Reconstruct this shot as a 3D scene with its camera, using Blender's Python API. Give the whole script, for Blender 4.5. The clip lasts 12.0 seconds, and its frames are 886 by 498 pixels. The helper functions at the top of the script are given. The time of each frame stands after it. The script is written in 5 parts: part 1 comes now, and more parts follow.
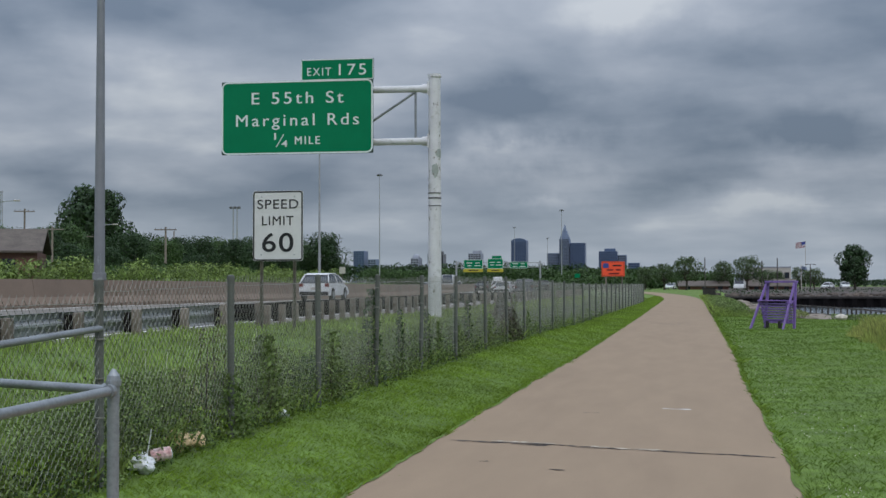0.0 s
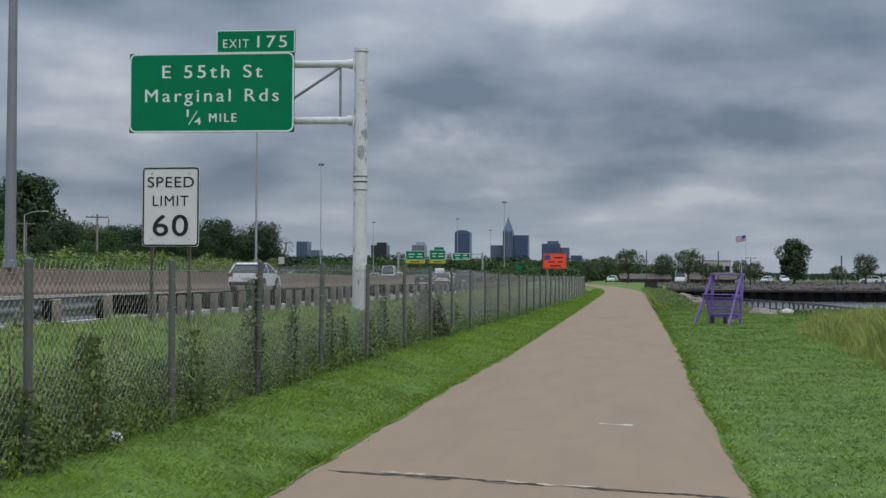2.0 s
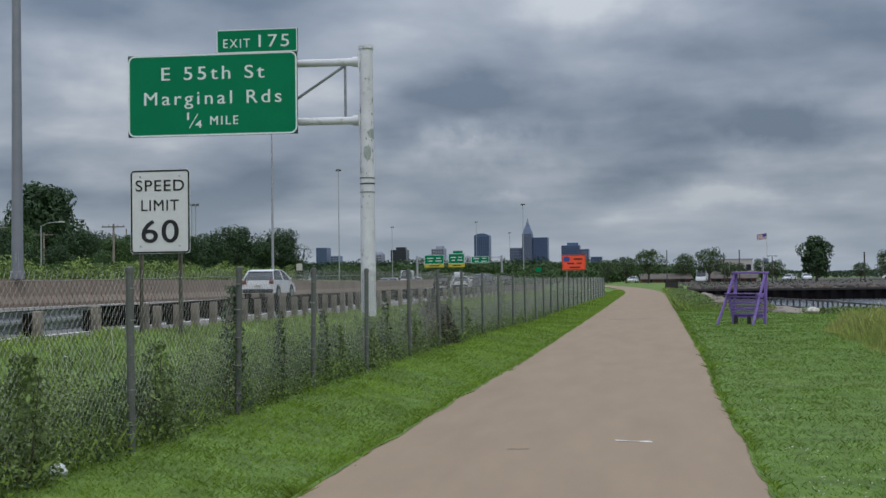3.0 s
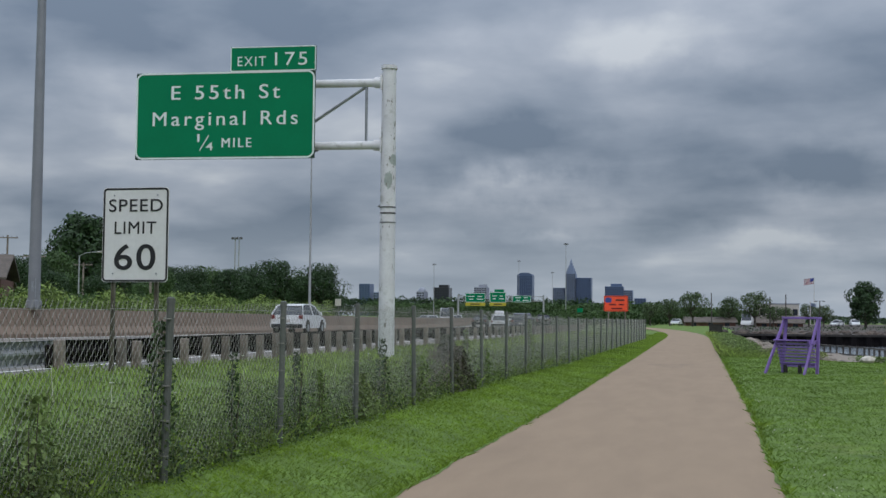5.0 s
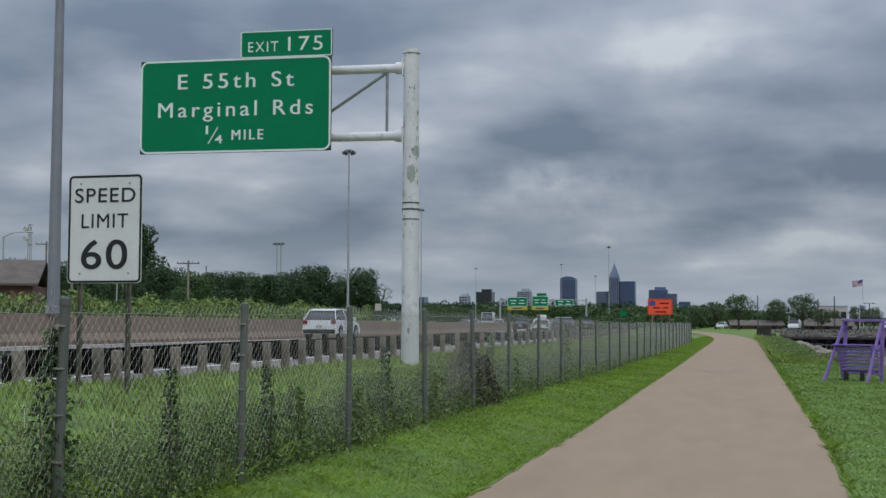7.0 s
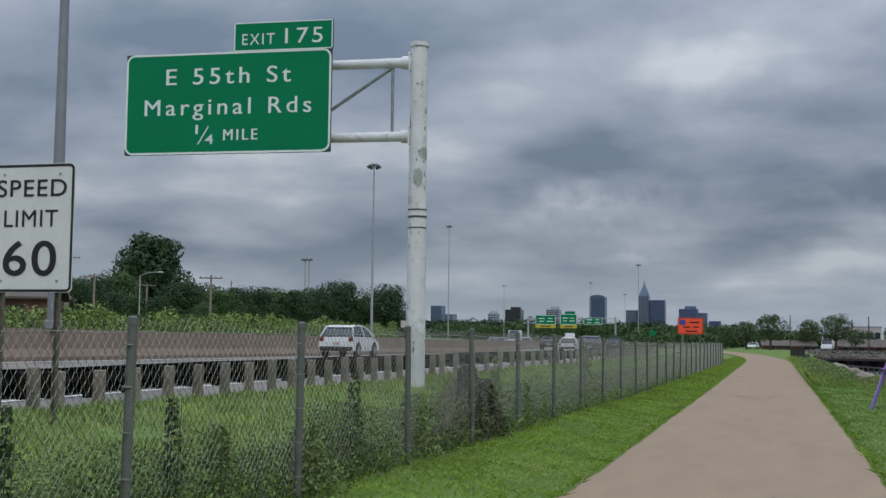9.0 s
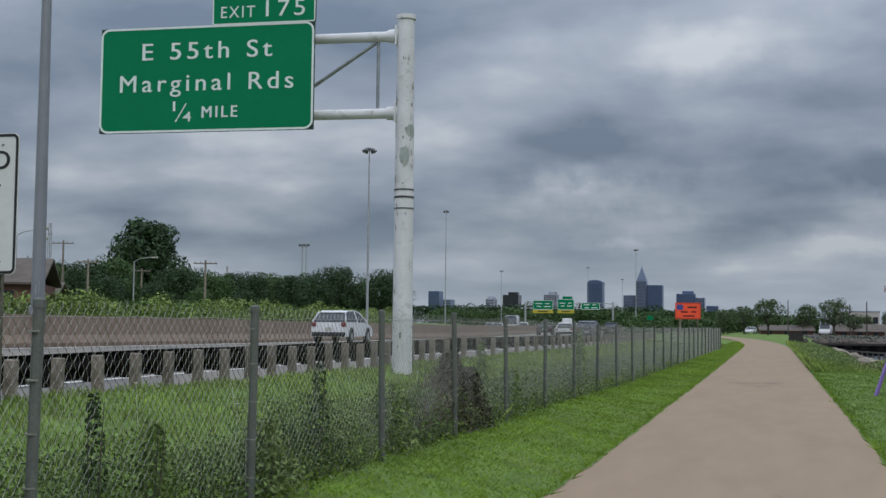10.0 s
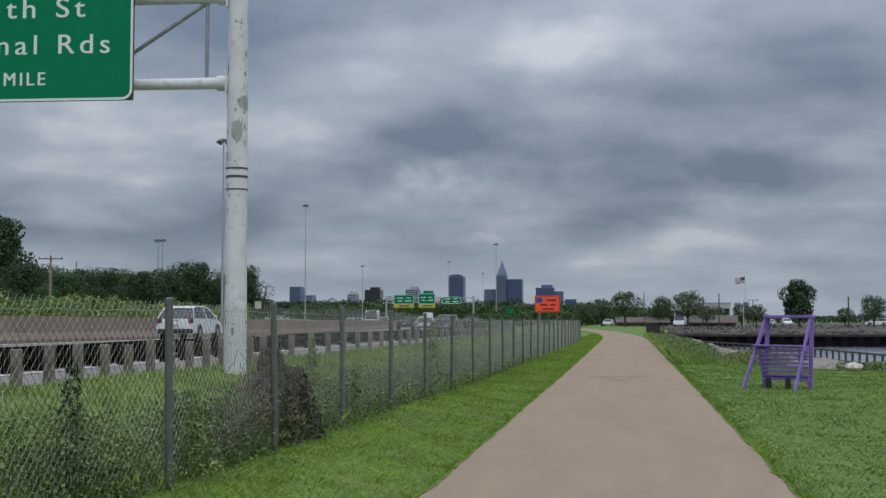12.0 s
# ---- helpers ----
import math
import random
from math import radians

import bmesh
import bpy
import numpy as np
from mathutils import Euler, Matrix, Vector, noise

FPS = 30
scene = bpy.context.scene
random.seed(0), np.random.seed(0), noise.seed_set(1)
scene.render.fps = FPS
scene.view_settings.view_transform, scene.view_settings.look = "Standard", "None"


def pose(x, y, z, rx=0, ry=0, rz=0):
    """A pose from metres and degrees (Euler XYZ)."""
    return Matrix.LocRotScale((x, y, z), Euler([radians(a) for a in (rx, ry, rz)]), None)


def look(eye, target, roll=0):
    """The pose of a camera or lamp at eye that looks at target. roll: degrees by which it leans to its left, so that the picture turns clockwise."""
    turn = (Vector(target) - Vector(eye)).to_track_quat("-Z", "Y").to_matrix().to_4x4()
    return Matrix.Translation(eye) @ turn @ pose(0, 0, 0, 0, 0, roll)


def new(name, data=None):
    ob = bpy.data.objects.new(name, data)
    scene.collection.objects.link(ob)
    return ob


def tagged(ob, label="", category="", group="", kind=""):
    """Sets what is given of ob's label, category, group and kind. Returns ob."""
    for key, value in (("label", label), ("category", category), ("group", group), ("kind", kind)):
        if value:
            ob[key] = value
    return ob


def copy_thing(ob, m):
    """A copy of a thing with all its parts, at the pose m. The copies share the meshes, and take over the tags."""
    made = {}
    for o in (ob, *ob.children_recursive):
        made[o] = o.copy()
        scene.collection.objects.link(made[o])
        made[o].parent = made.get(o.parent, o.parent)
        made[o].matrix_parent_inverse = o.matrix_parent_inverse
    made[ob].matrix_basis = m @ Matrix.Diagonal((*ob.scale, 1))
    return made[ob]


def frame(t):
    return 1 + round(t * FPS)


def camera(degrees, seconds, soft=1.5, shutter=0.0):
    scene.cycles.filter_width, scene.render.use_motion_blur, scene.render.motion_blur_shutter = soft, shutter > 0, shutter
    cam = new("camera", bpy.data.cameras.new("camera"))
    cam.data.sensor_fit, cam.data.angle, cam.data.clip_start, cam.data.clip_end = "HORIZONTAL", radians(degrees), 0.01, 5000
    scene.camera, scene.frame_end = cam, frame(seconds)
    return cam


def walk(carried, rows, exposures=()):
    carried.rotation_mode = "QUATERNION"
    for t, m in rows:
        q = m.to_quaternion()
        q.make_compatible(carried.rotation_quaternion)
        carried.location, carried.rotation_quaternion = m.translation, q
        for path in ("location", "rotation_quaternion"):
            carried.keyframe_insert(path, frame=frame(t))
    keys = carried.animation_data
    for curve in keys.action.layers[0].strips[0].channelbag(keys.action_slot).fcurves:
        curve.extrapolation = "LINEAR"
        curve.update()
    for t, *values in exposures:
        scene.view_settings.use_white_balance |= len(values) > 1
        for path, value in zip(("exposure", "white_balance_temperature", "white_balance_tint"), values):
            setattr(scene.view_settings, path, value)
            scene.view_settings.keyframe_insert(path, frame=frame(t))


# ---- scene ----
cam = camera(40.0, 12.0)
PATH = [
    (0, (0.424, -2.963, 1.379), (0.023, -1.005, 1.434), -0.1),
    (0.5, (0.431, -2.375, 1.4), (0.013, -0.42, 1.462), -0.0),
    (1, (0.42, -1.815, 1.382), (0.016, 0.143, 1.442), 0.3),
    (1.5, (0.391, -1.181, 1.359), (0.017, 0.783, 1.415), 0.5),
    (2, (0.409, -0.652, 1.357), (0.099, 1.323, 1.398), 0.3),
    (2.5, (0.424, -0.101, 1.353), (0.102, 1.873, 1.396), -0.4),
    (4.5, (0.478, 2.07, 1.35), (0.083, 4.028, 1.438), 0.2),
    (5, (0.475, 2.656, 1.356), (0.064, 4.61, 1.466), 0.5),
    (5.5, (0.411, 3.206, 1.363), (-0.018, 5.155, 1.48), 0.6),
    (6, (0.392, 3.716, 1.334), (-0.102, 5.651, 1.451), 0.5),
    (6.5, (0.325, 4.302, 1.339), (-0.172, 6.235, 1.461), 0.2),
    (7, (0.326, 4.84, 1.356), (-0.153, 6.778, 1.473), 0.2),
    (7.2, (0.3, 5.059, 1.364), (-0.179, 6.996, 1.495), 0.1),
    (9, (0.158, 7.111, 1.383), (-0.368, 9.037, 1.528), 0.7),
    (9.5, (0.083, 7.577, 1.367), (-0.464, 9.495, 1.512), 0.6),
    (10, (0.087, 8.049, 1.382), (-0.435, 9.976, 1.503), 0.6),
    (10.5, (-0.014, 8.57, 1.358), (-0.528, 10.497, 1.501), 0.5),
    (11, (-0.041, 9.088, 1.37), (-0.523, 11.023, 1.513), 0.5),
    (11.5, (-0.070, 9.528, 1.35), (-0.479, 11.481, 1.491), 0.6),
    (12, (-0.079, 10.121, 1.348), (-0.379, 12.095, 1.462), 0.0),
]
walk(cam, [(t, look(eye, target, roll)) for t, eye, target, roll in PATH])


# ---- world and light ----
def world_sky():
    w = bpy.data.worlds.new("overcast_sky")
    scene.world = w
    w.use_nodes = True
    nt = w.node_tree
    nt.nodes.clear()
    N, L = nt.nodes.new, nt.links.new
    out, bg = N("ShaderNodeOutputWorld"), N("ShaderNodeBackground")
    sky = N("ShaderNodeTexSky")
    sky.sky_type, sky.sun_disc = "NISHITA", False
    sky.sun_elevation, sky.sun_rotation = radians(52), radians(150)
    tc, sep = N("ShaderNodeTexCoord"), N("ShaderNodeSeparateXYZ")
    L(tc.outputs["Generated"], sep.inputs[0])

    def m(op, a, b=None, clamp=False):
        n = N("ShaderNodeMath")
        n.operation, n.use_clamp = op, clamp
        for i, v in enumerate((a, b)):
            if v is None:
                continue
            if isinstance(v, (int, float)):
                n.inputs[i].default_value = v
            else:
                L(v, n.inputs[i])
        return n.outputs[0]

    up = m("MAXIMUM", sep.outputs["Z"], 0.0)

    def layer(base, scale, off, detail, rough, dist):
        """Noise on a flat cloud deck, foreshortened towards the horizon."""
        den = m("ADD", up, base)
        comb, mp, nz = N("ShaderNodeCombineXYZ"), N("ShaderNodeMapping"), N("ShaderNodeTexNoise")
        L(m("DIVIDE", sep.outputs["X"], den), comb.inputs[0])
        L(m("DIVIDE", sep.outputs["Y"], den), comb.inputs[1])
        mp.inputs["Location"].default_value = off
        L(comb.outputs[0], mp.inputs["Vector"])
        L(mp.outputs[0], nz.inputs["Vector"])
        nz.inputs["Scale"].default_value, nz.inputs["Detail"].default_value = scale, detail
        nz.inputs["Roughness"].default_value, nz.inputs["Distortion"].default_value = rough, dist
        return nz.outputs[0]

    big, small = layer(0.30, 2.4, CLOUD[0], 6, 0.45, 0.1), layer(0.16, 2.0, CLOUD[1], 6, 0.48, 0.1)
    field = m("ADD", m("MULTIPLY", big, 0.62), m("MULTIPLY", small, 0.38))
    # large cloud masses and gaps of the deck, with ragged outlines
    warp, wv, wa = N("ShaderNodeTexNoise"), N("ShaderNodeVectorMath"), N("ShaderNodeVectorMath")
    warp.inputs["Scale"].default_value, warp.inputs["Detail"].default_value, warp.inputs["Roughness"].default_value = 5.5, 6, 0.58
    L(tc.outputs["Generated"], warp.inputs["Vector"])
    wv.operation, wa.operation = "MULTIPLY_ADD", "ADD"
    L(warp.outputs["Color"], wv.inputs[0])
    wv.inputs[1].default_value, wv.inputs[2].default_value = (0.20, 0.20, 0.13), (-0.10, -0.10, -0.065)
    L(tc.outputs["Generated"], wa.inputs[0])
    L(wv.outputs[0], wa.inputs[1])

    def along(v, width):
        d = N("ShaderNodeVectorMath")
        d.operation = "DOT_PRODUCT"
        L(wa.outputs[0], d.inputs[0])
        d.inputs[1].default_value = v / width
        return m("POWER", m("ABSOLUTE", d.outputs["Value"]), 2.0)

    for az, el, wide, high, amount in MASSES:
        a, e = radians(az), radians(el)
        side = Vector((math.cos(a), -math.sin(a), 0))
        rise = Vector((-math.sin(a) * math.sin(e), -math.cos(a) * math.sin(e), math.cos(e)))
        r2 = m("ADD", along(side, math.sin(radians(wide))), along(rise, math.sin(radians(high))))
        field = m("ADD", field, m("MULTIPLY", m("EXPONENT", m("MULTIPLY", r2, -1.0)), amount))
    mix = field
    ramp = N("ShaderNodeValToRGB")
    els = ramp.color_ramp.elements
    els[0].position, els[0].color = 0.37, (0.180, 0.231, 0.312, 1)
    els[1].position, els[1].color = 0.66, (0.61, 0.655, 0.715, 1)
    e = els.new(0.485)
    e.color = (0.306, 0.360, 0.448, 1)
    e = els.new(0.575)
    e.color = (0.424, 0.475, 0.562, 1)
    L(mix, ramp.inputs[0])
    # overcast dome: brighter towards the zenith
    gain = m("ADD", 0.70, m("MULTIPLY", m("POWER", up, 1.6), 2.9))
    vm = N("ShaderNodeVectorMath")
    vm.operation = "SCALE"
    L(ramp.outputs[0], vm.inputs[0])
    L(gain, vm.inputs["Scale"])
    # pale blue haze band low over the horizon
    hz, mixh = N("ShaderNodeMapRange"), N("ShaderNodeMixRGB")
    L(sep.outputs["Z"], hz.inputs[0])
    hz.inputs[1].default_value, hz.inputs[2].default_value = 0.0, 0.085
    hz.inputs[3].default_value, hz.inputs[4].default_value = 0.62, 0.0
    L(hz.outputs[0], mixh.inputs[0])
    L(vm.outputs[0], mixh.inputs[1])
    mixh.inputs[2].default_value = (0.405, 0.475, 0.565, 1)
    sc = N("ShaderNodeVectorMath")
    sc.operation = "SCALE"
    L(sky.outputs[0], sc.inputs[0])
    sc.inputs["Scale"].default_value = 0.1
    mixs = N("ShaderNodeMixRGB")
    mixs.inputs[0].default_value = 0.94
    L(sc.outputs[0], mixs.inputs[1])
    L(mixh.outputs[0], mixs.inputs[2])
    L(mixs.outputs[0], bg.inputs[0])
    bg.inputs[1].default_value = 1.0
    L(bg.outputs[0], out.inputs[0])


CLOUD = ((3.7, 1.9, 0.0), (0.4, 5.2, 0.0))
# cloud masses: bearing, height, width and depth in degrees, lighter (+) or darker (-)
MASSES = ((-24.5, 9.0, 5.0, 1.8, 0.07), (-32.0, 11.0, 5.0, 2.6, -0.10), (-7.0, 7.9, 7.0, 1.3, -0.12), (6.5, 6.8, 4.0, 1.2, -0.13), (0.6, 11.0, 4.0, 1.3, -0.07), (-9.3, 6.0, 4.5, 0.7, 0.14),
          (4.0, 6.2, 2.6, 0.8, 0.13), (-8.5, 3.8, 3.5, 0.4, 0.09), (-25.0, 4.2, 7.0, 1.1, -0.07), (-3.0, 4.7, 5.0, 0.7, -0.04), (-4.0, 13.5, 5.0, 1.4, 0.09), (4.0, 4.0, 5.0, 0.5, 0.08), (-24.0, 14.0, 8.0, 2.0, -0.05))
world_sky()
sun = new("sun", bpy.data.lights.new("sun", "SUN"))
sun.data.energy, sun.data.angle, sun.data.color = 0.9, radians(18), (1.0, 0.965, 0.91)
sun.matrix_world = look((0, 0, 50), (-18, 32, 50 - 47))


# ---- materials ----
def mat(name, col, rough=0.7, metal=0.0, var=0.25, scale=3.0, fine=40.0, bump=0.15, col2=None, world=False, stain=None, island=0.0, objrand=0.0, spec=0.5, cut=(0.35, 0.7), dist=0.01, trans=0.0, stretch=None):
    """A surface with two scales of colour variation, fine relief and, if given, stains of a second colour."""
    mt = bpy.data.materials.new(name)
    mt.use_nodes = True
    nt = mt.node_tree
    N, L = nt.nodes.new, nt.links.new
    b = nt.nodes["Principled BSDF"]
    b.inputs["Roughness"].default_value, b.inputs["Metallic"].default_value = rough, metal
    b.inputs["Specular IOR Level"].default_value = spec
    if world:
        vec = N("ShaderNodeNewGeometry").outputs["Position"]
    else:
        vec = N("ShaderNodeTexCoord").outputs["Object"]
    if stretch:
        mp = N("ShaderNodeMapping")
        mp.inputs["Scale"].default_value = stretch
        L(vec, mp.inputs["Vector"])
        vec = mp.outputs[0]

    def noise_tex(s, d=5, r=0.55):
        n = N("ShaderNodeTexNoise")
        n.inputs["Scale"].default_value, n.inputs["Detail"].default_value, n.inputs["Roughness"].default_value = s, d, r
        L(vec, n.inputs["Vector"])
        return n.outputs[0]

    def rng(src, lo, hi, a=0.3, c=0.7):
        n = N("ShaderNodeMapRange")
        L(src, n.inputs[0])
        for i, v in enumerate((a, c, lo, hi)):
            n.inputs[i + 1].default_value = v
        return n.outputs[0]

    def mul(c, f):
        n = N("ShaderNodeVectorMath")
        n.operation = "SCALE"
        if isinstance(c, tuple):
            n.inputs[0].default_value = c
        else:
            L(c, n.inputs[0])
        L(f, n.inputs["Scale"])
        return n.outputs[0]

    coarse, fin = noise_tex(scale), noise_tex(fine, 3)
    c = tuple(col)
    if col2:
        mx = N("ShaderNodeMixRGB")
        mx.inputs[1].default_value, mx.inputs[2].default_value = (*col, 1), (*col2, 1)
        L(rng(coarse, 0, 1, *cut), mx.inputs[0])
        c = mx.outputs[0]
    c = mul(c, rng(coarse if not col2 else noise_tex(scale * 2.7), 1 - var, 1 + var))
    c = mul(c, rng(fin, 1 - var * 0.7, 1 + var * 0.7))
    if stain:
        scol, sscale, s0, s1 = stain
        mx = N("ShaderNodeMixRGB")
        L(c, mx.inputs[1])
        mx.inputs[2].default_value = (*scol, 1)
        L(rng(noise_tex(sscale, 6, 0.62), 0, 1, s0, s1), mx.inputs[0])
        c = mx.outputs[0]
    if island:
        c = mul(c, rng(N("ShaderNodeNewGeometry").outputs["Random Per Island"], 1 - island, 1 + island, 0, 1))
    if objrand:
        c = mul(c, rng(N("ShaderNodeObjectInfo").outputs["Random"], 1 - objrand, 1 + objrand, 0, 1))
    L(c, b.inputs["Base Color"])
    if bump:
        bp = N("ShaderNodeBump")
        bp.inputs["Strength"].default_value, bp.inputs["Distance"].default_value = bump, dist
        L(fin, bp.inputs["Height"])
        L(bp.outputs[0], b.inputs["Normal"])
    if trans:
        tr, ad = N("ShaderNodeBsdfTranslucent"), N("ShaderNodeMixShader")
        L(c, tr.inputs[0])
        ad.inputs[0].default_value = trans
        L(b.outputs[0], ad.inputs[1])
        L(tr.outputs[0], ad.inputs[2])
        L(ad.outputs[0], nt.nodes["Material Output"].inputs[0])
    return mt


M_path = mat("buff_concrete", (0.302, 0.217, 0.142), 0.9, var=0.06, scale=3.0, fine=110, bump=0.3, world=True, stain=((0.240, 0.170, 0.112), 1.1, 0.50, 0.9), dist=0.004, stretch=(1.0, 0.22, 1.0))
M_patch = mat("patching_mortar", (0.44, 0.37, 0.29), 0.9, var=0.2, scale=6, fine=80, world=True)
M_damp = mat("damp_concrete", (0.17, 0.128, 0.10), 0.8, var=0.3, scale=3, fine=40, world=True)
M_tar = mat("dark_filler", (0.06, 0.05, 0.045), 0.9, var=0.3, world=True)
M_soil = mat("turf", (0.118, 0.195, 0.024), 0.95, var=0.35, scale=1.3, fine=45, bump=0.8, col2=(0.115, 0.185, 0.038), world=True, stain=((0.20, 0.20, 0.07), 0.35, 0.6, 0.78), dist=0.03)
M_gravel = mat("gravel_shore", (0.25, 0.21, 0.17), 0.95, var=0.3, scale=1.2, fine=12, bump=0.9, world=True, dist=0.05)
M_lot = mat("dark_gravel_lot", (0.075, 0.060, 0.050), 0.95, var=0.45, scale=0.35, fine=3, bump=0.8, world=True, dist=0.08)
M_asph = mat("asphalt", (0.205, 0.182, 0.155), 0.85, var=0.12, scale=0.4, fine=60, bump=0.3, world=True, stain=((0.10, 0.10, 0.105), 0.15, 0.5, 0.7))
M_line = mat("road_marking", (0.72, 0.70, 0.66), 0.8, var=0.2, scale=2, world=True)
M_barrier = mat("barrier_concrete", (0.225, 0.168, 0.128), 0.9, var=0.12, scale=0.5, fine=25, bump=0.3, world=True, stain=((0.17, 0.12, 0.095), 0.6, 0.52, 0.8))
M_galv = mat("galvanised_steel", (0.30, 0.32, 0.335), 0.5, 0.55, var=0.18, scale=4, fine=60, bump=0.05)
M_wire = mat("galvanised_wire", (0.275, 0.275, 0.24), 0.55, 0.4, var=0.15, scale=2, fine=20, bump=0)
M_post = mat("weathered_fence_post", (0.118, 0.127, 0.113), 0.6, 0.3, var=0.2, scale=5, fine=60, objrand=0.18, stain=((0.12, 0.115, 0.10), 3, 0.55, 0.8))
M_rail = mat("guardrail_steel", (0.33, 0.34, 0.35), 0.5, 0.5, var=0.2, scale=2, fine=30, bump=0.05)
# near-black for the farther rail; on the blocks it paints shade beside posts
M_raildark = mat("dark_rusted_rail", (0.016, 0.013, 0.013), 0.95, 0.0, var=0.3, scale=2, fine=20, bump=0.1, spec=0.1)
M_timber = mat("weathered_timber", (0.215, 0.180, 0.150), 0.9, var=0.3, scale=5, fine=40, bump=0.4, objrand=0.25)
M_white = mat("peeling_white_paint", (0.68, 0.68, 0.69), 0.7, var=0.08, scale=2.5, fine=30, bump=0.15, stain=((0.46, 0.46, 0.44), 4.5, 0.56, 0.72), spec=0.3)
M_scab = mat("bare_steel_scab", (0.27, 0.255, 0.23), 0.8, 0.2, var=0.4, scale=8, fine=60)
M_band = mat("steel_band", (0.10, 0.10, 0.10), 0.6, 0.5)
M_green = mat("sign_green", (0.001, 0.19, 0.080), 0.75, var=0.06, scale=1.2, fine=30, bump=0, spec=0.15)
M_legend = mat("sign_legend_white", (0.70, 0.79, 0.75), 0.45, var=0.04, bump=0)
M_signedge = mat("sign_edge", (0.02, 0.05, 0.035), 0.6, bump=0)
M_signwhite = mat("speed_sign_white", (0.68, 0.68, 0.66), 0.5, var=0.05, scale=3, fine=20, bump=0)
M_black = mat("sign_black", (0.012, 0.012, 0.012), 0.5, bump=0)
M_upost = mat("sign_post_steel", (0.14, 0.13, 0.10), 0.7, 0.4, var=0.3, scale=8)
M_alu = mat("aluminium_pole", (0.24, 0.25, 0.265), 0.5, 0.3, var=0.08, scale=1.5, fine=20, bump=0.03)
M_mast = mat("far_steel_mast", (0.36, 0.37, 0.38), 0.6, 0.3, var=0.1)
M_lamp = mat("lamp_housing", (0.12, 0.12, 0.125), 0.6, 0.2)
M_orange = mat("orange_sheeting", (0.95, 0.095, 0.035), 0.5, var=0.05, bump=0)
M_yellow = mat("yellow_sheeting", (0.50, 0.42, 0.03), 0.5, var=0.05, bump=0)
M_blue = mat("blue_sheeting", (0.05, 0.07, 0.28), 0.5, var=0.05, bump=0)
M_purple = mat("purple_paint", (0.215, 0.130, 0.40), 0.55, var=0.14, scale=5, fine=50, bump=0.1, stain=((0.28, 0.20, 0.46), 6, 0.55, 0.75), objrand=0.08)
M_bark = mat("bark", (0.09, 0.075, 0.06), 0.95, var=0.3, scale=4, fine=30, bump=0.6)
M_leafA = mat("dark_leaves", (0.027, 0.060, 0.017), 0.7, var=0.25, scale=0.7, fine=3, bump=0, island=0.45, trans=0.15)
M_vine = mat("hedge_vine_leaves", (0.165, 0.235, 0.055), 0.7, var=0.35, scale=0.35, fine=2, bump=0, island=0.45, trans=0.2, world=True)
M_lawn = mat("lawn_blades", (0.176, 0.276, 0.024), 0.7, var=0.30, scale=0.6, fine=6, bump=0, island=0.25, trans=0.25, world=True)
M_lawnlake = mat("lakeside_lawn_blades", (0.124, 0.208, 0.019), 0.7, var=0.32, scale=0.6, fine=6, bump=0, island=0.22, trans=0.25, world=True)
M_rough = mat("rough_grass_blades", (0.225, 0.310, 0.070), 0.75, var=0.32, scale=0.8, fine=7, bump=0, island=0.6, trans=0.25, world=True)
M_dry = mat("tall_dry_grass_blades", (0.38, 0.39, 0.12), 0.8, var=0.25, scale=0.6, fine=5, bump=0, island=0.35, trans=0.2, world=True, col2=(0.24, 0.31, 0.07))
M_weed = mat("weed_leaves", (0.125, 0.20, 0.045), 0.7, var=0.3, scale=1.2, fine=8, bump=0, island=0.5, trans=0.2, world=True, col2=(0.19, 0.24, 0.09))
M_paleweed = mat("pale_shore_weeds", (0.24, 0.25, 0.10), 0.75, var=0.3, scale=1.2, fine=8, bump=0, island=0.5, trans=0.2, world=True, col2=(0.15, 0.20, 0.06))
M_weeddark = mat("dark_weed_leaves", (0.045, 0.085, 0.024), 0.75, var=0.3, scale=2, fine=9, bump=0, island=0.5, trans=0.1)
M_dead = mat("dead_brush", (0.105, 0.084, 0.060), 0.9, var=0.3, scale=3, fine=20, bump=0, island=0.4)
M_brushleaf = mat("withered_brush_leaves", (0.070, 0.072, 0.042), 0.85, var=0.3, scale=2, fine=9, bump=0, island=0.5)
M_flower = mat("white_clover_heads", (0.60, 0.60, 0.48), 0.8, var=0.1, bump=0)
M_rock = mat("riprap_rock", (0.22, 0.185, 0.15), 0.9, var=0.3, scale=2, fine=14, bump=0.7, objrand=0.35, dist=0.05)
M_rockdark = mat("dark_rubble_rock", (0.085, 0.066, 0.053), 0.9, var=0.35, scale=2, fine=14, bump=0.7, objrand=0.5, dist=0.05)
M_rockw = mat("pale_rock", (0.55, 0.50, 0.44), 0.9, var=0.2, scale=4, fine=20, bump=0.5)
M_sheet = mat("black_sheet_piling", (0.008, 0.007, 0.008), 0.95, var=0.3, scale=0.6, fine=5, world=True, spec=0.1)
M_dock = mat("dock_timber", (0.085, 0.075, 0.068), 0.9, var=0.3, scale=2, fine=12)
M_brick = mat("red_brown_brick", (0.17, 0.085, 0.065), 0.9, var=0.2, scale=1, fine=12)
M_roof = mat("brown_shingle", (0.115, 0.095, 0.080), 0.9, var=0.25, scale=1, fine=9)
M_panel = mat("pale_wall_panel", (0.48, 0.45, 0.41), 0.8, var=0.12)
M_dark = mat("dark_timber_box", (0.030, 0.026, 0.025), 0.8, var=0.3)
